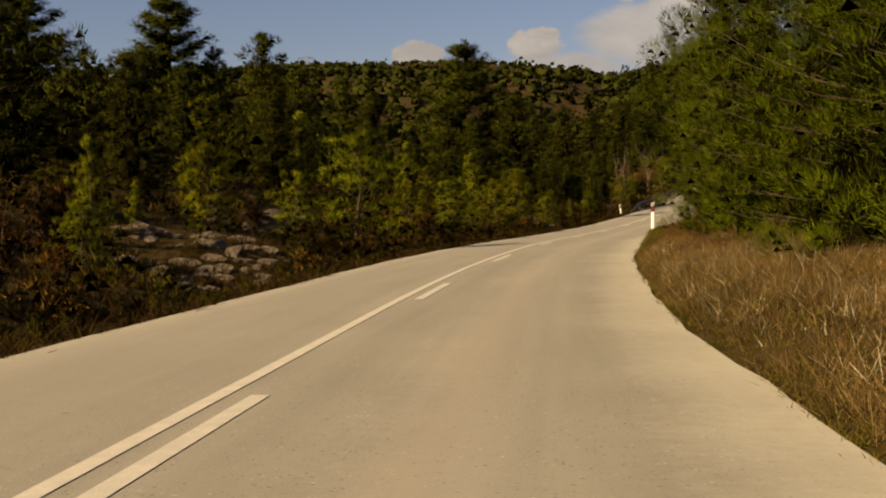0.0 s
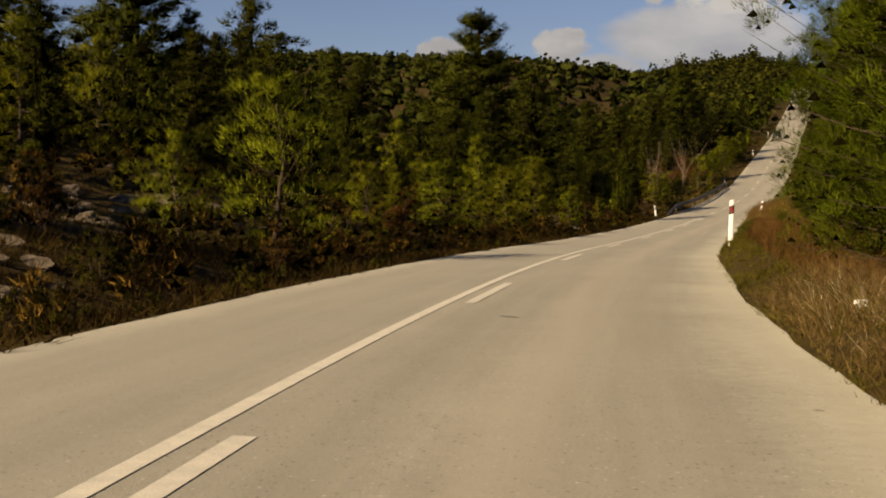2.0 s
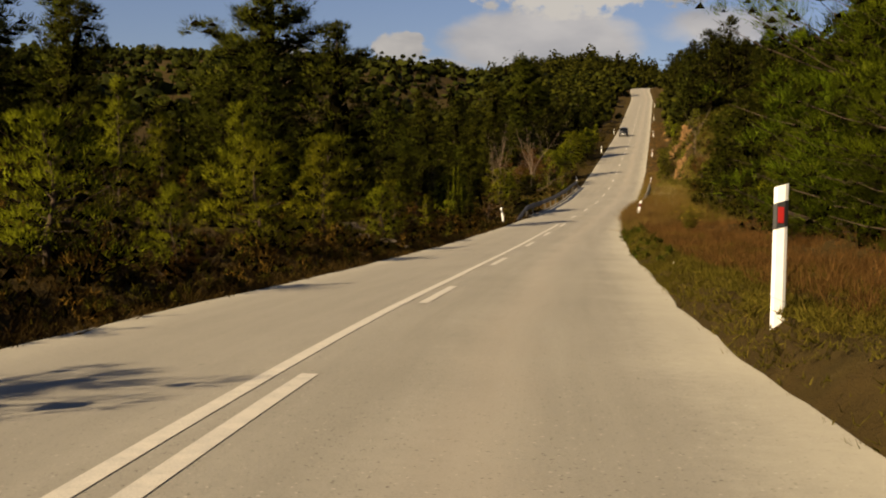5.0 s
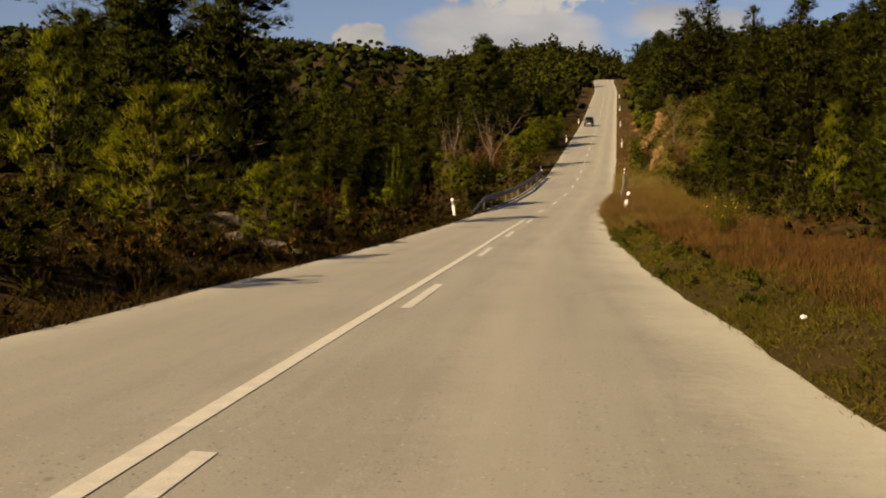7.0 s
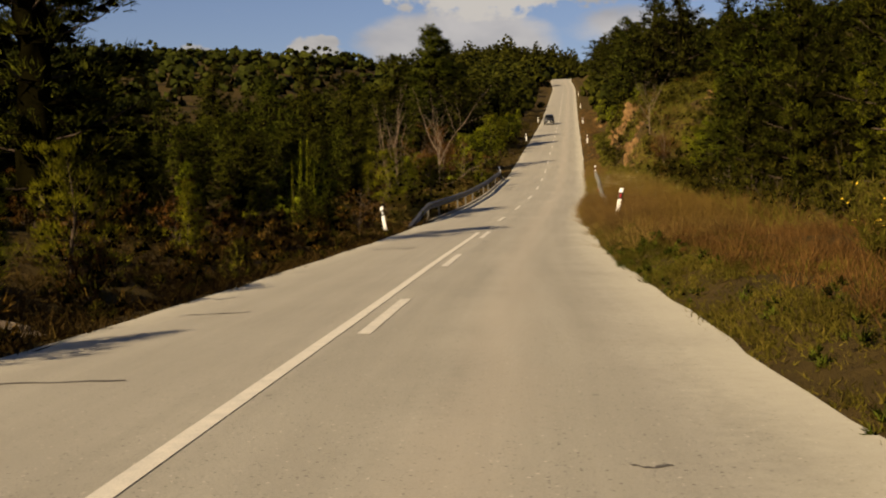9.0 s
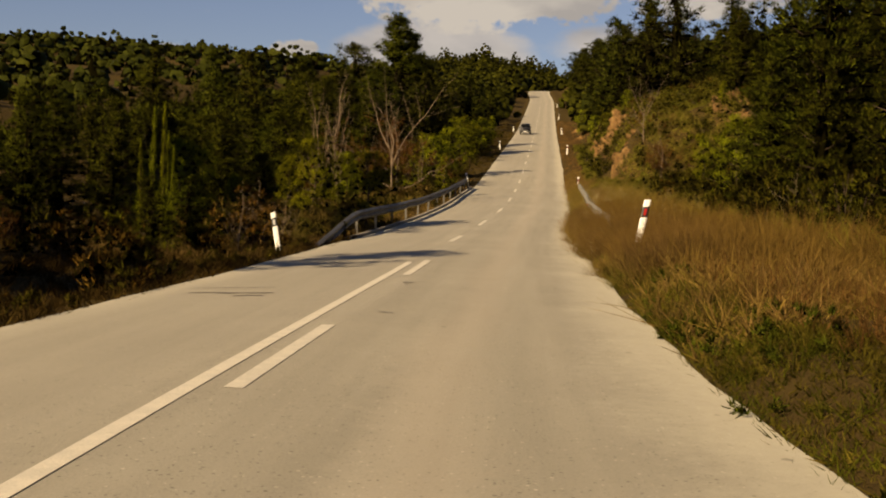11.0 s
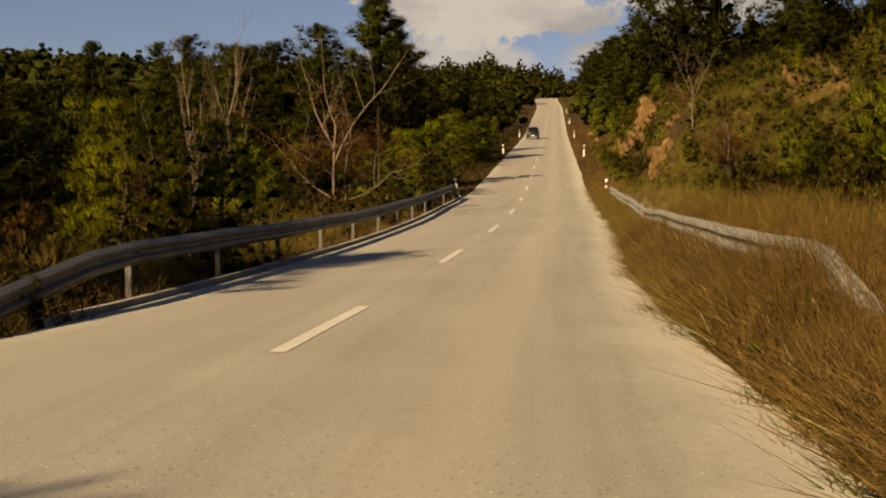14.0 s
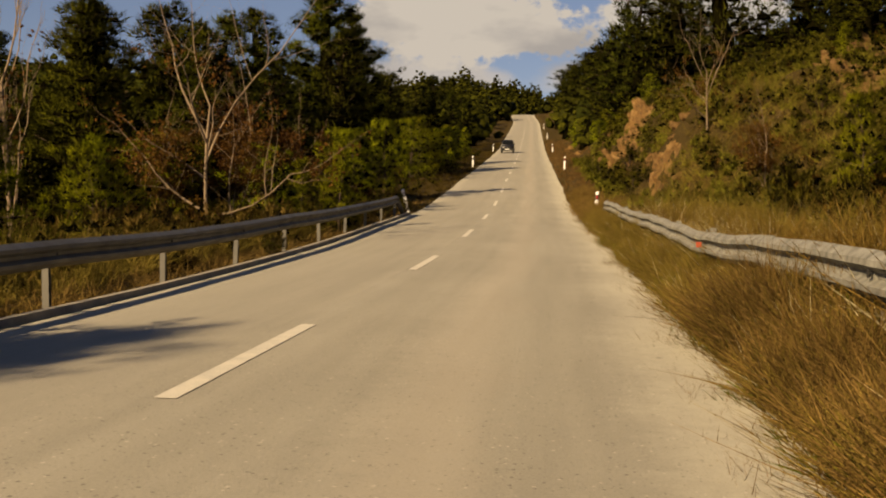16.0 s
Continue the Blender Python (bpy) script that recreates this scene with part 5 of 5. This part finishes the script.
def rock(seed, size, mat, label, name="rock", fine=4):
    """A broken boulder: a ball cut by flat cleavage planes and roughened."""
    rng = np.random.default_rng(seed)
    bm = bmesh.new()
    bmesh.ops.create_icosphere(bm, subdivisions=fine, radius=1.0)
    planes = [(unit(rng.normal(size=3) * np.array([1, 1, 0.7])), rng.uniform(0.42, 0.80)) for _ in range(26)]
    for v in bm.verts:
        p = np.array(v.co)
        p = p * (1 + 0.25 * noise.noise(Vector(p * 1.6) + Vector((seed, 0, 0))))
        for n, d in planes:
            over = p @ n - d
            if over > 0:
                p = p - n * over * 0.95
        p = p * (1 + 0.09 * noise.noise(Vector(p * 6.0) + Vector((0, seed, 0))) + 0.06 * noise.noise(Vector(p * 14.0) + Vector((seed, seed, 0))))
        p[2] += 0.05 * math.sin(p[2] * 14 + 2 * noise.noise(Vector(p * 2)))
        v.co = p * np.array(size) * 1.35
    ob = part(name, bm, mat)
    tagged(ob, label, "rock", "rocks in the cutting" if mat is ROCK_OCHRE else "rocks on the bank")
    return ob


L_OCHRE, L_GREY = "ochre and rust-stained rock broken out of the cutting", "grey-brown limestone slab lying in the scrub"
ochre = [rock(81, (1.5, 1.2, 1.1), ROCK_OCHRE, L_OCHRE), rock(82, (1.3, 1.6, 0.9), ROCK_OCHRE, L_OCHRE), rock(83, (1.6, 1.1, 1.3), ROCK_OCHRE, L_OCHRE)]
grey = [rock(84, (1.1, 0.6, 0.20), ROCK_GREY, L_GREY, fine=3), rock(85, (0.7, 0.7, 0.32), ROCK_GREY, L_GREY, fine=3), rock(86, (1.1, 0.5, 0.25), ROCK_GREY, L_GREY, fine=3)]
used = set()


def lay(ob, x, y, sink, turn, k, tilt=0.0):
    m = pose(x, y, float(ground_z(x, y)) - sink * k, tilt, 0, turn) @ Matrix.Scale(k, 4)
    if ob.name not in used:
        used.add(ob.name)
        ob.matrix_basis = m
    else:
        copy_thing(ob, Matrix.Identity(4)).matrix_basis = m


def outcrop(s0, s1, r0, r1, lift, seed, mat, label):
    """A broken rock face in the cutting: blocks that stand out of the slope, with ragged edges that sink into it."""
    ns, nr = int((s1 - s0) / 0.13), int((r1 - r0) / 0.11)
    verts = []
    for a in range(ns + 1):
        for b in range(nr + 1):
            u, w = a / ns, b / nr
            st, r = s0 + (s1 - s0) * u, r0 + (r1 - r0) * w
            q = Vector((st * 1.05, r * 1.4, seed))
            gaps, spots = noise.voronoi(q)
            block, small = spots[0], noise.voronoi(q * 2.7)[1][0]
            cleft = max(0.0, 1.0 - (gaps[1] - gaps[0]) / 0.16)
            h = 0.75 * noise.cell(block * 9.0) + 0.45 * noise.cell(small * 9.0) + 0.16 * noise.noise(q * 5.0) + 0.10 * noise.noise(q * 13.0) - 0.8 * cleft
            rim = min(1.0, 4.0 * min(u, 1 - u) + 0.7 * noise.noise(q * 0.9)) * min(1.0, 4.0 * min(w, 1 - w) + 0.8 * noise.noise(q * 1.1 + Vector((9, 0, 0))))
            h = lift * (0.25 + h) * max(rim, 0.0) - 0.35 * (1.0 - max(min(rim * 2.0, 1.0), 0.0))
            p = road_point(st, RIGHT_EDGE + r - 0.65 * max(h, 0.0))
            g = road_point(st, RIGHT_EDGE + r)
            verts.append((p[0], p[1], float(ground_z(g[0], g[1])) + 0.75 * h))
    k = nr + 1
    i = np.arange(ns * k).reshape(ns, k)[:, :-1].ravel()
    ob = part("rocky_outcrop", mesh_of("rocky_outcrop", verts, np.stack([i, i + 1, i + k + 1, i + k], 1), mat), mat)
    tagged(ob, label, "rock", "rocks in the cutting")


ROCK_RED = rock_material("red_earth_rock", (0.08, 0.032, 0.010), (0.24, 0.10, 0.030), (0.40, 0.22, 0.09))
outcrop(183.5, 192.5, 3.0, 6.0, 1.0, 3.0, ROCK_OCHRE, "tall broken face of ochre rock in the cutting")
outcrop(172.0, 187.0, 6.4, 8.4, 0.40, 5.0, ROCK_RED, "bare rust-red earth and rock along the top of the cutting")
outcrop(162.0, 167.0, 3.1, 4.6, 0.55, 7.0, ROCK_OCHRE, "low broken face of ochre rock in the cutting")
outcrop(157.5, 166.0, 10.0, 13.2, 0.6, 11.0, ROCK_OCHRE, "ochre and red rock face high on the slope of the cutting")
for n, (st, r, tall) in enumerate(((185.0, 2.2, 1.5), (188.5, 3.8, 0.8), (191.5, 4.6, 1.0), (187.0, 5.6, 0.9), (164.0, 2.4, 0.8), (166.6, 3.4, 0.7), (169.0, 3.0, 1.6), (171.5, 4.0, 1.3), (174.5, 2.8, 1.7), (178.5, 3.6, 1.5), (176.0, 5.6, 0.9), (181.5, 7.4, 0.8))):
    p = road_point(st, RIGHT_EDGE + r)
    plant(green[n % 3], float(p[0]), float(p[1]), tall, 50 * n)
spot = np.random.default_rng(23)
# loose blocks along the foot and top of the cutting, then limestone ledges on the wooded bank
for n, (s0, s1, r0, r1, k0, k1) in enumerate([(181, 192, 3.2, 5.0, 0.15, 0.4)] * 9 + [(160, 170, 3.0, 5.0, 0.12, 0.35)] * 8 + [(160, 214, 3.0, 6.0, 0.15, 0.38)] * 12):
    st, r = spot.uniform(s0, s1), spot.uniform(r0, r1)
    p = road_point(float(st), RIGHT_EDGE + float(r))
    lay(ochre[n % 3], float(p[0]), float(p[1]), 0.4, 61 * n, float(spot.uniform(k0, k1)), 25 * math.sin(n * 1.7))
for n, (st, r, k) in enumerate([(240, 3.4, 0.7), (262, 3.6, 0.9), (470, 5.5, 2.2), (476, 6.0, 2.4)]):
    p = road_point(float(st), RIGHT_EDGE + r)
    lay(ochre[n % 3], p[0], p[1], 0.4, 61 * n, k, 10)
for n, (gx, gy, reach, count) in enumerate([(-6.5, 30.0, 2.6, 30), (-5.2, 26.5, 1.8, 15), (-4.9, 23.4, 1.4, 10), (-6.2, 44.5, 2.6, 24), (-7.0, 41.0, 2.2, 18), (6.4, 81.2, 1.9, 16), (6.0, 86.5, 1.6, 9), (-9.6, 55.3, 1.4, 5)]):
    for q in range(count):
        a, r = spot.uniform(0, 6.3), reach * spot.uniform(0, 1) ** 0.6
        lay(grey[(n + q) % 3], gx + r * math.cos(a), gy + r * math.sin(a), 0.02, float(spot.uniform(-30, 30)), float(spot.uniform(0.16, 0.50)), float(spot.uniform(5, 45)))

# ---- roadside furniture ----


def delineator(red, label):
    """A marker post: a slim hollow-backed body with a slanted head, a slanted black band and a reflector in it."""
    post = empty("delineator_post")
    tagged(post, label, "marker post", "delineator posts")

    def wedge(z0, z1, drop, grow, name, mat, deep=0.0):
        bm = bmesh.new()
        w, d = 0.062 + grow, 0.045 + grow
        ring = [(-w, -d * 0.9), (-w * 0.55, -d - 0.012), (w * 0.55, -d - 0.012), (w, -d * 0.9), (w * 0.55, d), (-w * 0.55, d)]
        lo = [bm.verts.new((x, y, z0 + drop * x if z0 > 0 else z0)) for x, y in ring]
        hi = [bm.verts.new((x, y, z1 + drop * x)) for x, y in ring]
        for i in range(6):
            bm.faces.new((lo[i], lo[(i + 1) % 6], hi[(i + 1) % 6], hi[i]))
        bm.faces.new(hi)
        bm.faces.new(lo[::-1])
        return part(name, bm, mat, post)

    wedge(-0.3, 1.0, 0.28, 0.0, "body", PLASTIC)
    band = wedge(0.66, 0.87, 0.28, 0.002, "band", BAND)
    bm = box_bm((-0.027, -0.068, 0.700, 0.027, -0.057, 0.830), bevel=0.004)
    part("reflector", bm, RED if red else PALE_REFLECTOR, band, "red reflector" if red else "pale grey reflector")
    return post


red_post = delineator(True, "white marker post with black band and red reflector")
pale_post = delineator(False, "white marker post with black band and pale reflector")


def stand(ob, s, lat, lean_x, lean_y, fresh):
    p = road_point(float(s), lat)
    deep = 0.4 if s == 160.5 else 0.0   # one stands half buried in the weeds
    m = pose(p[0], p[1], float(ground_z(p[0], p[1])) - deep, lean_x, lean_y, -math.degrees(float(road_turn(s))))
    if fresh:
        ob.matrix_basis = m @ Matrix.Diagonal((1.0, 1.0, 1.1 if ob is red_post else 1.0, 1.0))
    else:
        copy_thing(ob, Matrix.Identity(4)).matrix_basis = m


for n, (s, lat, lx, ly) in enumerate([(48.1, 4.06, 0, 1), (102.4, 4.26, 3, 11), (160.5, 4.35, 0, 4), (204, 4.3, 0, 2), (256, 4.3, 0, -2), (308, 4.3, 0, 2), (360, 4.3, 0, 0)]):
    stand(red_post, s, lat, lx, ly, n == 0)
for n, (s, lat, lx, ly) in enumerate([(107.6, -3.8, 2, -9), (163.4, -3.4, 0, -14), (218, -3.5, 0, -2), (270, -3.5, 0, 2)]):
    stand(pale_post, s, lat, lx, ly, n == 0)


def guardrail(side, posts_at, lat, ramp_start, ramp_end, steel, label, height=0.75):
    """A W-beam rail on posts: one beam for each bay, bent down into the ground at its ends."""
    rail = empty("guardrail")
    tagged(rail, label, "guardrail", kind="")
    prof = [(-0.155, 0.0), (-0.135, 0.03), (-0.10, 0.078), (-0.06, 0.082), (-0.02, 0.02), (0.02, 0.02), (0.06, 0.082), (0.10, 0.078), (0.135, 0.03), (0.155, 0.0)]
    sgn = 1 if side < 0 else -1

    def top(s):
        return float(np.interp(s, [posts_at[0] - ramp_start, posts_at[0] - ramp_start * 0.1, posts_at[-1], posts_at[-1] + ramp_end], [-0.22, height, height, height if not ramp_end else -0.1]))

    ends = ([posts_at[0] - ramp_start] if ramp_start else []) + list(posts_at) + ([posts_at[-1] + ramp_end] if ramp_end else [])
    wig = random.Random(3 + side)
    dents = {round(s, 2): (wig.uniform(-0.03, 0.03), wig.uniform(-0.025, 0.025)) for s in ends}
    for a, b in zip(ends[:-1], ends[1:]):
        bm = bmesh.new()
        cols = []
        n = 6
        for i in range(n + 1):
            s = a + (b - a) * i / n
            da, db = dents[round(a, 2)], dents[round(b, 2)]
            u = i / n
            e = (1 - u) * da[0] + u * db[0] + 0.012 * math.sin(s * 2.1)
            g = (1 - u) * da[1] + u * db[1]
            base = road_point(float(s), lat + e)
            z = float(ground_z(base[0], base[1])) + top(s) - 0.155 + g
            t = float(road_turn(s))
            col = []
            for back in (0.0, 0.004):
                for h, o in prof:
                    q = (o - back) * sgn
                    col.append(bm.verts.new((base[0] + q * math.cos(t), base[1] - q * math.sin(t), z + h + (0.003 if i in (0,) else 0))))
            cols.append(col)
        k = len(prof)
        for c, d in zip(cols[:-1], cols[1:]):
            for j in range(k - 1):
                bm.faces.new((c[j], d[j], d[j + 1], c[j + 1]))
                bm.faces.new((c[k + j], c[k + j + 1], d[k + j + 1], d[k + j]))
            bm.faces.new((c[0], c[k], d[k], d[0]))
            bm.faces.new((c[k - 1], d[k - 1], d[2 * k - 1], c[2 * k - 1]))
        part("beam", bm, steel, rail, smooth=False)
    for s in posts_at:
        p = road_point(float(s), lat - 0.09 * sgn)
        gz = float(ground_z(p[0], p[1]))
        m = pose(p[0], p[1], gz, 0, wig.uniform(-2, 2), -math.degrees(float(road_turn(s))))
        bm = box_bm((-0.05, -0.035, -0.3, 0.03, -0.030, height - 0.04), (-0.05, -0.035, -0.3, -0.045, 0.035, height - 0.04), (-0.05, 0.030, -0.3, 0.03, 0.035, height - 0.04))
        bm.transform(m)
        post = part("post", bm, steel, rail)
        bm = box_bm((0.05 * sgn - 0.03, -0.05, height - 0.26, 0.05 * sgn + 0.05 * sgn, 0.05, height - 0.06), bevel=0.006)
        bm.transform(m)
        part("spacer", bm, steel, post)
        bm = bmesh.new()
        bmesh.ops.create_cone(bm, cap_ends=True, segments=8, radius1=0.03, radius2=0.022, depth=0.02, matrix=pose(0.125 * sgn, 0, height - 0.155, 0, 90, 0))
        bm.transform(m)
        part("bolt", bm, BAND, post, "dark bolt head")
    return rail


guardrail(-1, [116.2 + 3.83 * k for k in range(12)], -3.28, 9.0, 2.6, STEEL, "grey galvanised W-beam guardrail on the kerb, bent down at its end", 0.83)
right_rail = guardrail(1, [111.0 + 3.83 * k for k in range(12)], 4.25, 3.6, 1.2, STEEL_OLD, "weathered pale guardrail half hidden in withered weeds", 0.52)
bm = box_bm((-0.034, -0.012, -0.034, 0.034, 0.012, 0.034), bevel=0.004)
p = road_point(130.0, 4.14)
bm.transform(pose(p[0], p[1], float(ground_z(p[0], p[1])) + 0.40, 0, 0, -17))
part("reflector", bm, ORANGE, right_rail, "dull red reflector plate")


def build_kerb():
    kerb = empty("kerb")
    tagged(kerb, "low worn concrete kerb under the guardrail", "kerb", kind="structure")
    s = 113.0
    while s < 160.5:
        v, f, uv = strip(np.linspace(s, s + 0.94, 3), [-LEFT_EDGE - 0.20, -LEFT_EDGE - 0.19, -LEFT_EDGE - 0.05, -LEFT_EDGE - 0.03], [-0.2, 0.078, 0.082, -0.2])
        part("kerb_stone", mesh_of("kerb_stone", v, f, CONCRETE), CONCRETE, kerb)
        s += 0.957


build_kerb()


def car():
    """A small dark off-road car that comes down the hill: cabin, bonnet, screen, lamps, wheels."""
    c = empty("car")
    tagged(c, "small black off-road car coming down the road", "car")

    def loft(sections, name, mat, parent, label=""):
        bm = bmesh.new()
        rings = [[bm.verts.new(p) for p in sec] for sec in sections]
        for a, b in zip(rings[:-1], rings[1:]):
            for i in range(len(a)):
                bm.faces.new((a[i], a[(i + 1) % len(a)], b[(i + 1) % len(a)], b[i]))
        bm.faces.new(rings[0])
        bm.faces.new(rings[-1][::-1])
        bmesh.ops.bevel(bm, geom=bm.edges[:], offset=0.03, segments=2, affect="EDGES")
        return part(name, bm, mat, parent, label, True)

    def sec(y, w, z0, z1, tuck=0.05):
        return [(-w, y, z0), (w, y, z0), (w + 0.02, y, (z0 + z1) / 2), (w - tuck, y, z1), (-w + tuck, y, z1), (-w - 0.02, y, (z0 + z1) / 2)]

    body = loft([sec(-1.95, 0.74, 0.42, 0.82), sec(-1.75, 0.80, 0.34, 0.98), sec(-0.65, 0.82, 0.32, 1.06), sec(1.6, 0.82, 0.32, 1.06), sec(1.9, 0.78, 0.40, 0.98)], "body", CAR_PAINT, c)
    loft([sec(-0.75, 0.74, 1.02, 1.06, 0.02), sec(-0.22, 0.70, 1.04, 1.62, 0.10), sec(1.45, 0.70, 1.04, 1.64, 0.10), sec(1.78, 0.72, 1.02, 1.08, 0.02)], "cabin", CAR_PAINT, c)
    bm = bmesh.new()
    bm.faces.new([bm.verts.new(p) for p in ((-0.62, -0.74, 1.12), (0.62, -0.74, 1.12), (0.54, -0.30, 1.56), (-0.54, -0.30, 1.56))])
    bmesh.ops.solidify(bm, geom=bm.faces[:], thickness=0.02)
    part("windscreen", bm, CAR_GLASS, c, "dark glossy windscreen")
    for x in (-1, 1):
        part("side_window", box_bm((x * 0.735 - 0.012, -0.15, 1.14, x * 0.735 + 0.012, 1.3, 1.50), bevel=0.01), CAR_GLASS, c, "dark side glass")
        bm = bmesh.new()
        bmesh.ops.create_uvsphere(bm, u_segments=12, v_segments=8, radius=0.11, matrix=pose(x * 0.56, -1.86, 0.76) @ Matrix.Diagonal((1, 0.5, 1, 1)))
        part("headlight", bm, LAMP_GLASS, c, "pale round headlamp", True)
        part("mirror", box_bm((x * 0.86 - 0.07, -0.62, 1.05, x * 0.86 + 0.07, -0.52, 1.2), bevel=0.02), CAR_PAINT, c)
        for y in (-1.2, 1.2):
            bm = bmesh.new()
            bmesh.ops.create_cone(bm, cap_ends=True, segments=20, radius1=0.34, radius2=0.34, depth=0.22, matrix=pose(x * 0.74, y, 0.34, 0, 90, 0))
            bmesh.ops.bevel(bm, geom=bm.edges[:], offset=0.02, segments=1, affect="EDGES")
            wheel = part("wheel", bm, TYRE, c)
            bm = bmesh.new()
            bmesh.ops.create_cone(bm, cap_ends=True, segments=16, radius1=0.20, radius2=0.16, depth=0.03, matrix=pose(x * 0.855, y, 0.34, 0, 90 * x, 0))
            part("rim", bm, CHROME, wheel, "grey metal rim")
    part("bumper", box_bm((-0.80, -2.06, 0.42, 0.80, -1.92, 0.60), bevel=0.03), TYRE, c, "dark grey bumper")
    part("grille", box_bm((-0.38, -1.985, 0.66, 0.38, -1.93, 0.84), bevel=0.015), BAND, c, "black grille")
    part("plate", box_bm((-0.26, -2.075, 0.46, 0.26, -2.062, 0.57)), PAPER, c, "blank white number plate")
    return c


rover = car()
p = road_point(262.0, -1.35)
slope = math.degrees(math.atan(float(road_z(263.0) - road_z(261.0)) / 2 * math.cos(float(road_turn(262.0)))))
rover.matrix_basis = pose(p[0], p[1], p[2] + 0.01, slope, 0, -math.degrees(float(road_turn(262.0))))


def pylon():
    """A far lattice pylon on the ridge, with its cross-arms."""
    mast = empty("power_pylon")
    tagged(mast, "distant grey lattice power pylon on the ridge", "pylon")
    bars = []
    H, W = 36.0, 3.0
    for sx in (-1, 1):
        for sy in (-1, 1):
            bars.append(((sx * W, sy * W, -1), (sx * 0.5, sy * 0.5, H)))
    for i in range(8):
        z0, z1 = H * i / 8, H * (i + 1) / 8
        w0, w1 = W - (W - 0.5) * i / 8, W - (W - 0.5) * (i + 1) / 8
        for s in (-1, 1):
            bars += [((-w0, s * w0, z0), (w1, s * w1, z1)), ((w0, s * w0, z0), (-w1, s * w1, z1)), ((s * w0, -w0, z0), (s * w1, w1, z1)), ((s * w0, w0, z0), (s * w1, -w1, z1))]
    part("lattice", mesh_of("lattice", *joined([tube(np.array([a, b]), [0.15, 0.12], 4) for a, b in bars]), PYLON), PYLON, mast)
    for z, arm in ((H - 1.0, 7.5), (H - 5.0, 5.5)):
        bars = [((-arm, 0, z), (arm, 0, z)), ((-arm, 0, z), (0, 0, z + 1.6)), ((arm, 0, z), (0, 0, z + 1.6))] + [((x, 0, z), (x, 0, z - 1.4)) for x in (-arm, arm)]
        part("cross_arm", mesh_of("cross_arm", *joined([tube(np.array([a, b]), [0.2, 0.16], 4) for a, b in bars]), PYLON), PYLON, mast)
    return mast


mast = pylon()
mast.matrix_basis = pose(-106.0, 980.0, float(ground_z(-106.0, 980.0)) - 9.5, 0, 0, 15)


def litter(name, x, y, size, label, turn):
    """A crumpled piece of white litter lying on the verge."""
    bm = bmesh.new()
    bmesh.ops.create_icosphere(bm, subdivisions=2, radius=1.0)
    for v in bm.verts:
        v.co = Vector((v.co.x * size[0], v.co.y * size[1], v.co.z * size[2])) * (1 + 0.5 * noise.noise(v.co * 2.2 + Vector((x, y, 0))))
    ob = part(name, bm, PAPER)
    ob.matrix_basis = pose(x, y, float(ground_z(x, y)) + size[2] * 0.7, 0, 8, turn)
    tagged(ob, label, "litter")


p = road_point(27.5, 4.5)
litter("crumpled_paper", float(p[0]), float(p[1]), (0.08, 0.06, 0.05), "crumpled white paper in the dry grass", 20)
litter("plastic_scrap", 12.3, 62.1, (0.06, 0.04, 0.03), "white plastic scrap in the low grass", 70)


def broom(x, y, H):
    """A flowering broom: thin green stems with small yellow blossoms."""
    rng = np.random.default_rng(91)
    ob = empty("broom_bush", pose(x, y, float(ground_z(x, y))))
    tagged(ob, "green broom bush with bright yellow blossoms at the verge", "shrub")
    tips, wood_ = [], []
    for i in range(60):
        d = unit(np.array([rng.normal() * 0.4, rng.normal() * 0.4, 1.0]))
        pts = d * (np.linspace(0, 1, 4)[:, None]) * H * rng.uniform(0.6, 1.1)
        wood_.append(tube(pts, 0.007 * (1 - 0.7 * np.linspace(0, 1, 4)), 3))
        tips.append(pts[1:])
    tips = np.concatenate(tips)
    part("branchwork", mesh_of("branchwork", *joined(wood_), GRASS_GREEN), GRASS_GREEN, ob)
    part("foliage", mesh_of("foliage", *needles(rng, tips, tips * 0 + np.array([0, 0, 1.0]), 7, 0.16, 0.008, 0.7), GRASS_GREEN), GRASS_GREEN, ob)
    some = tips[rng.integers(0, len(tips), 44)]
    some = some[some[:, 2] > H * 0.45]
    part("blossom_cover", mesh_of("blossom_cover", *leaves(rng, some, some * 0 + np.array([0, 0, 1.0]), 3, 0.032, 1.2), BLOSSOM), BLOSSOM, ob, "yellow blossoms")["kind"] = "stuff"


BLOSSOM = plain("yellow_blossom", (0.75, 0.50, 0.03), 0.6, vary=0.2)
broom(18.03, 78.15, 1.0)
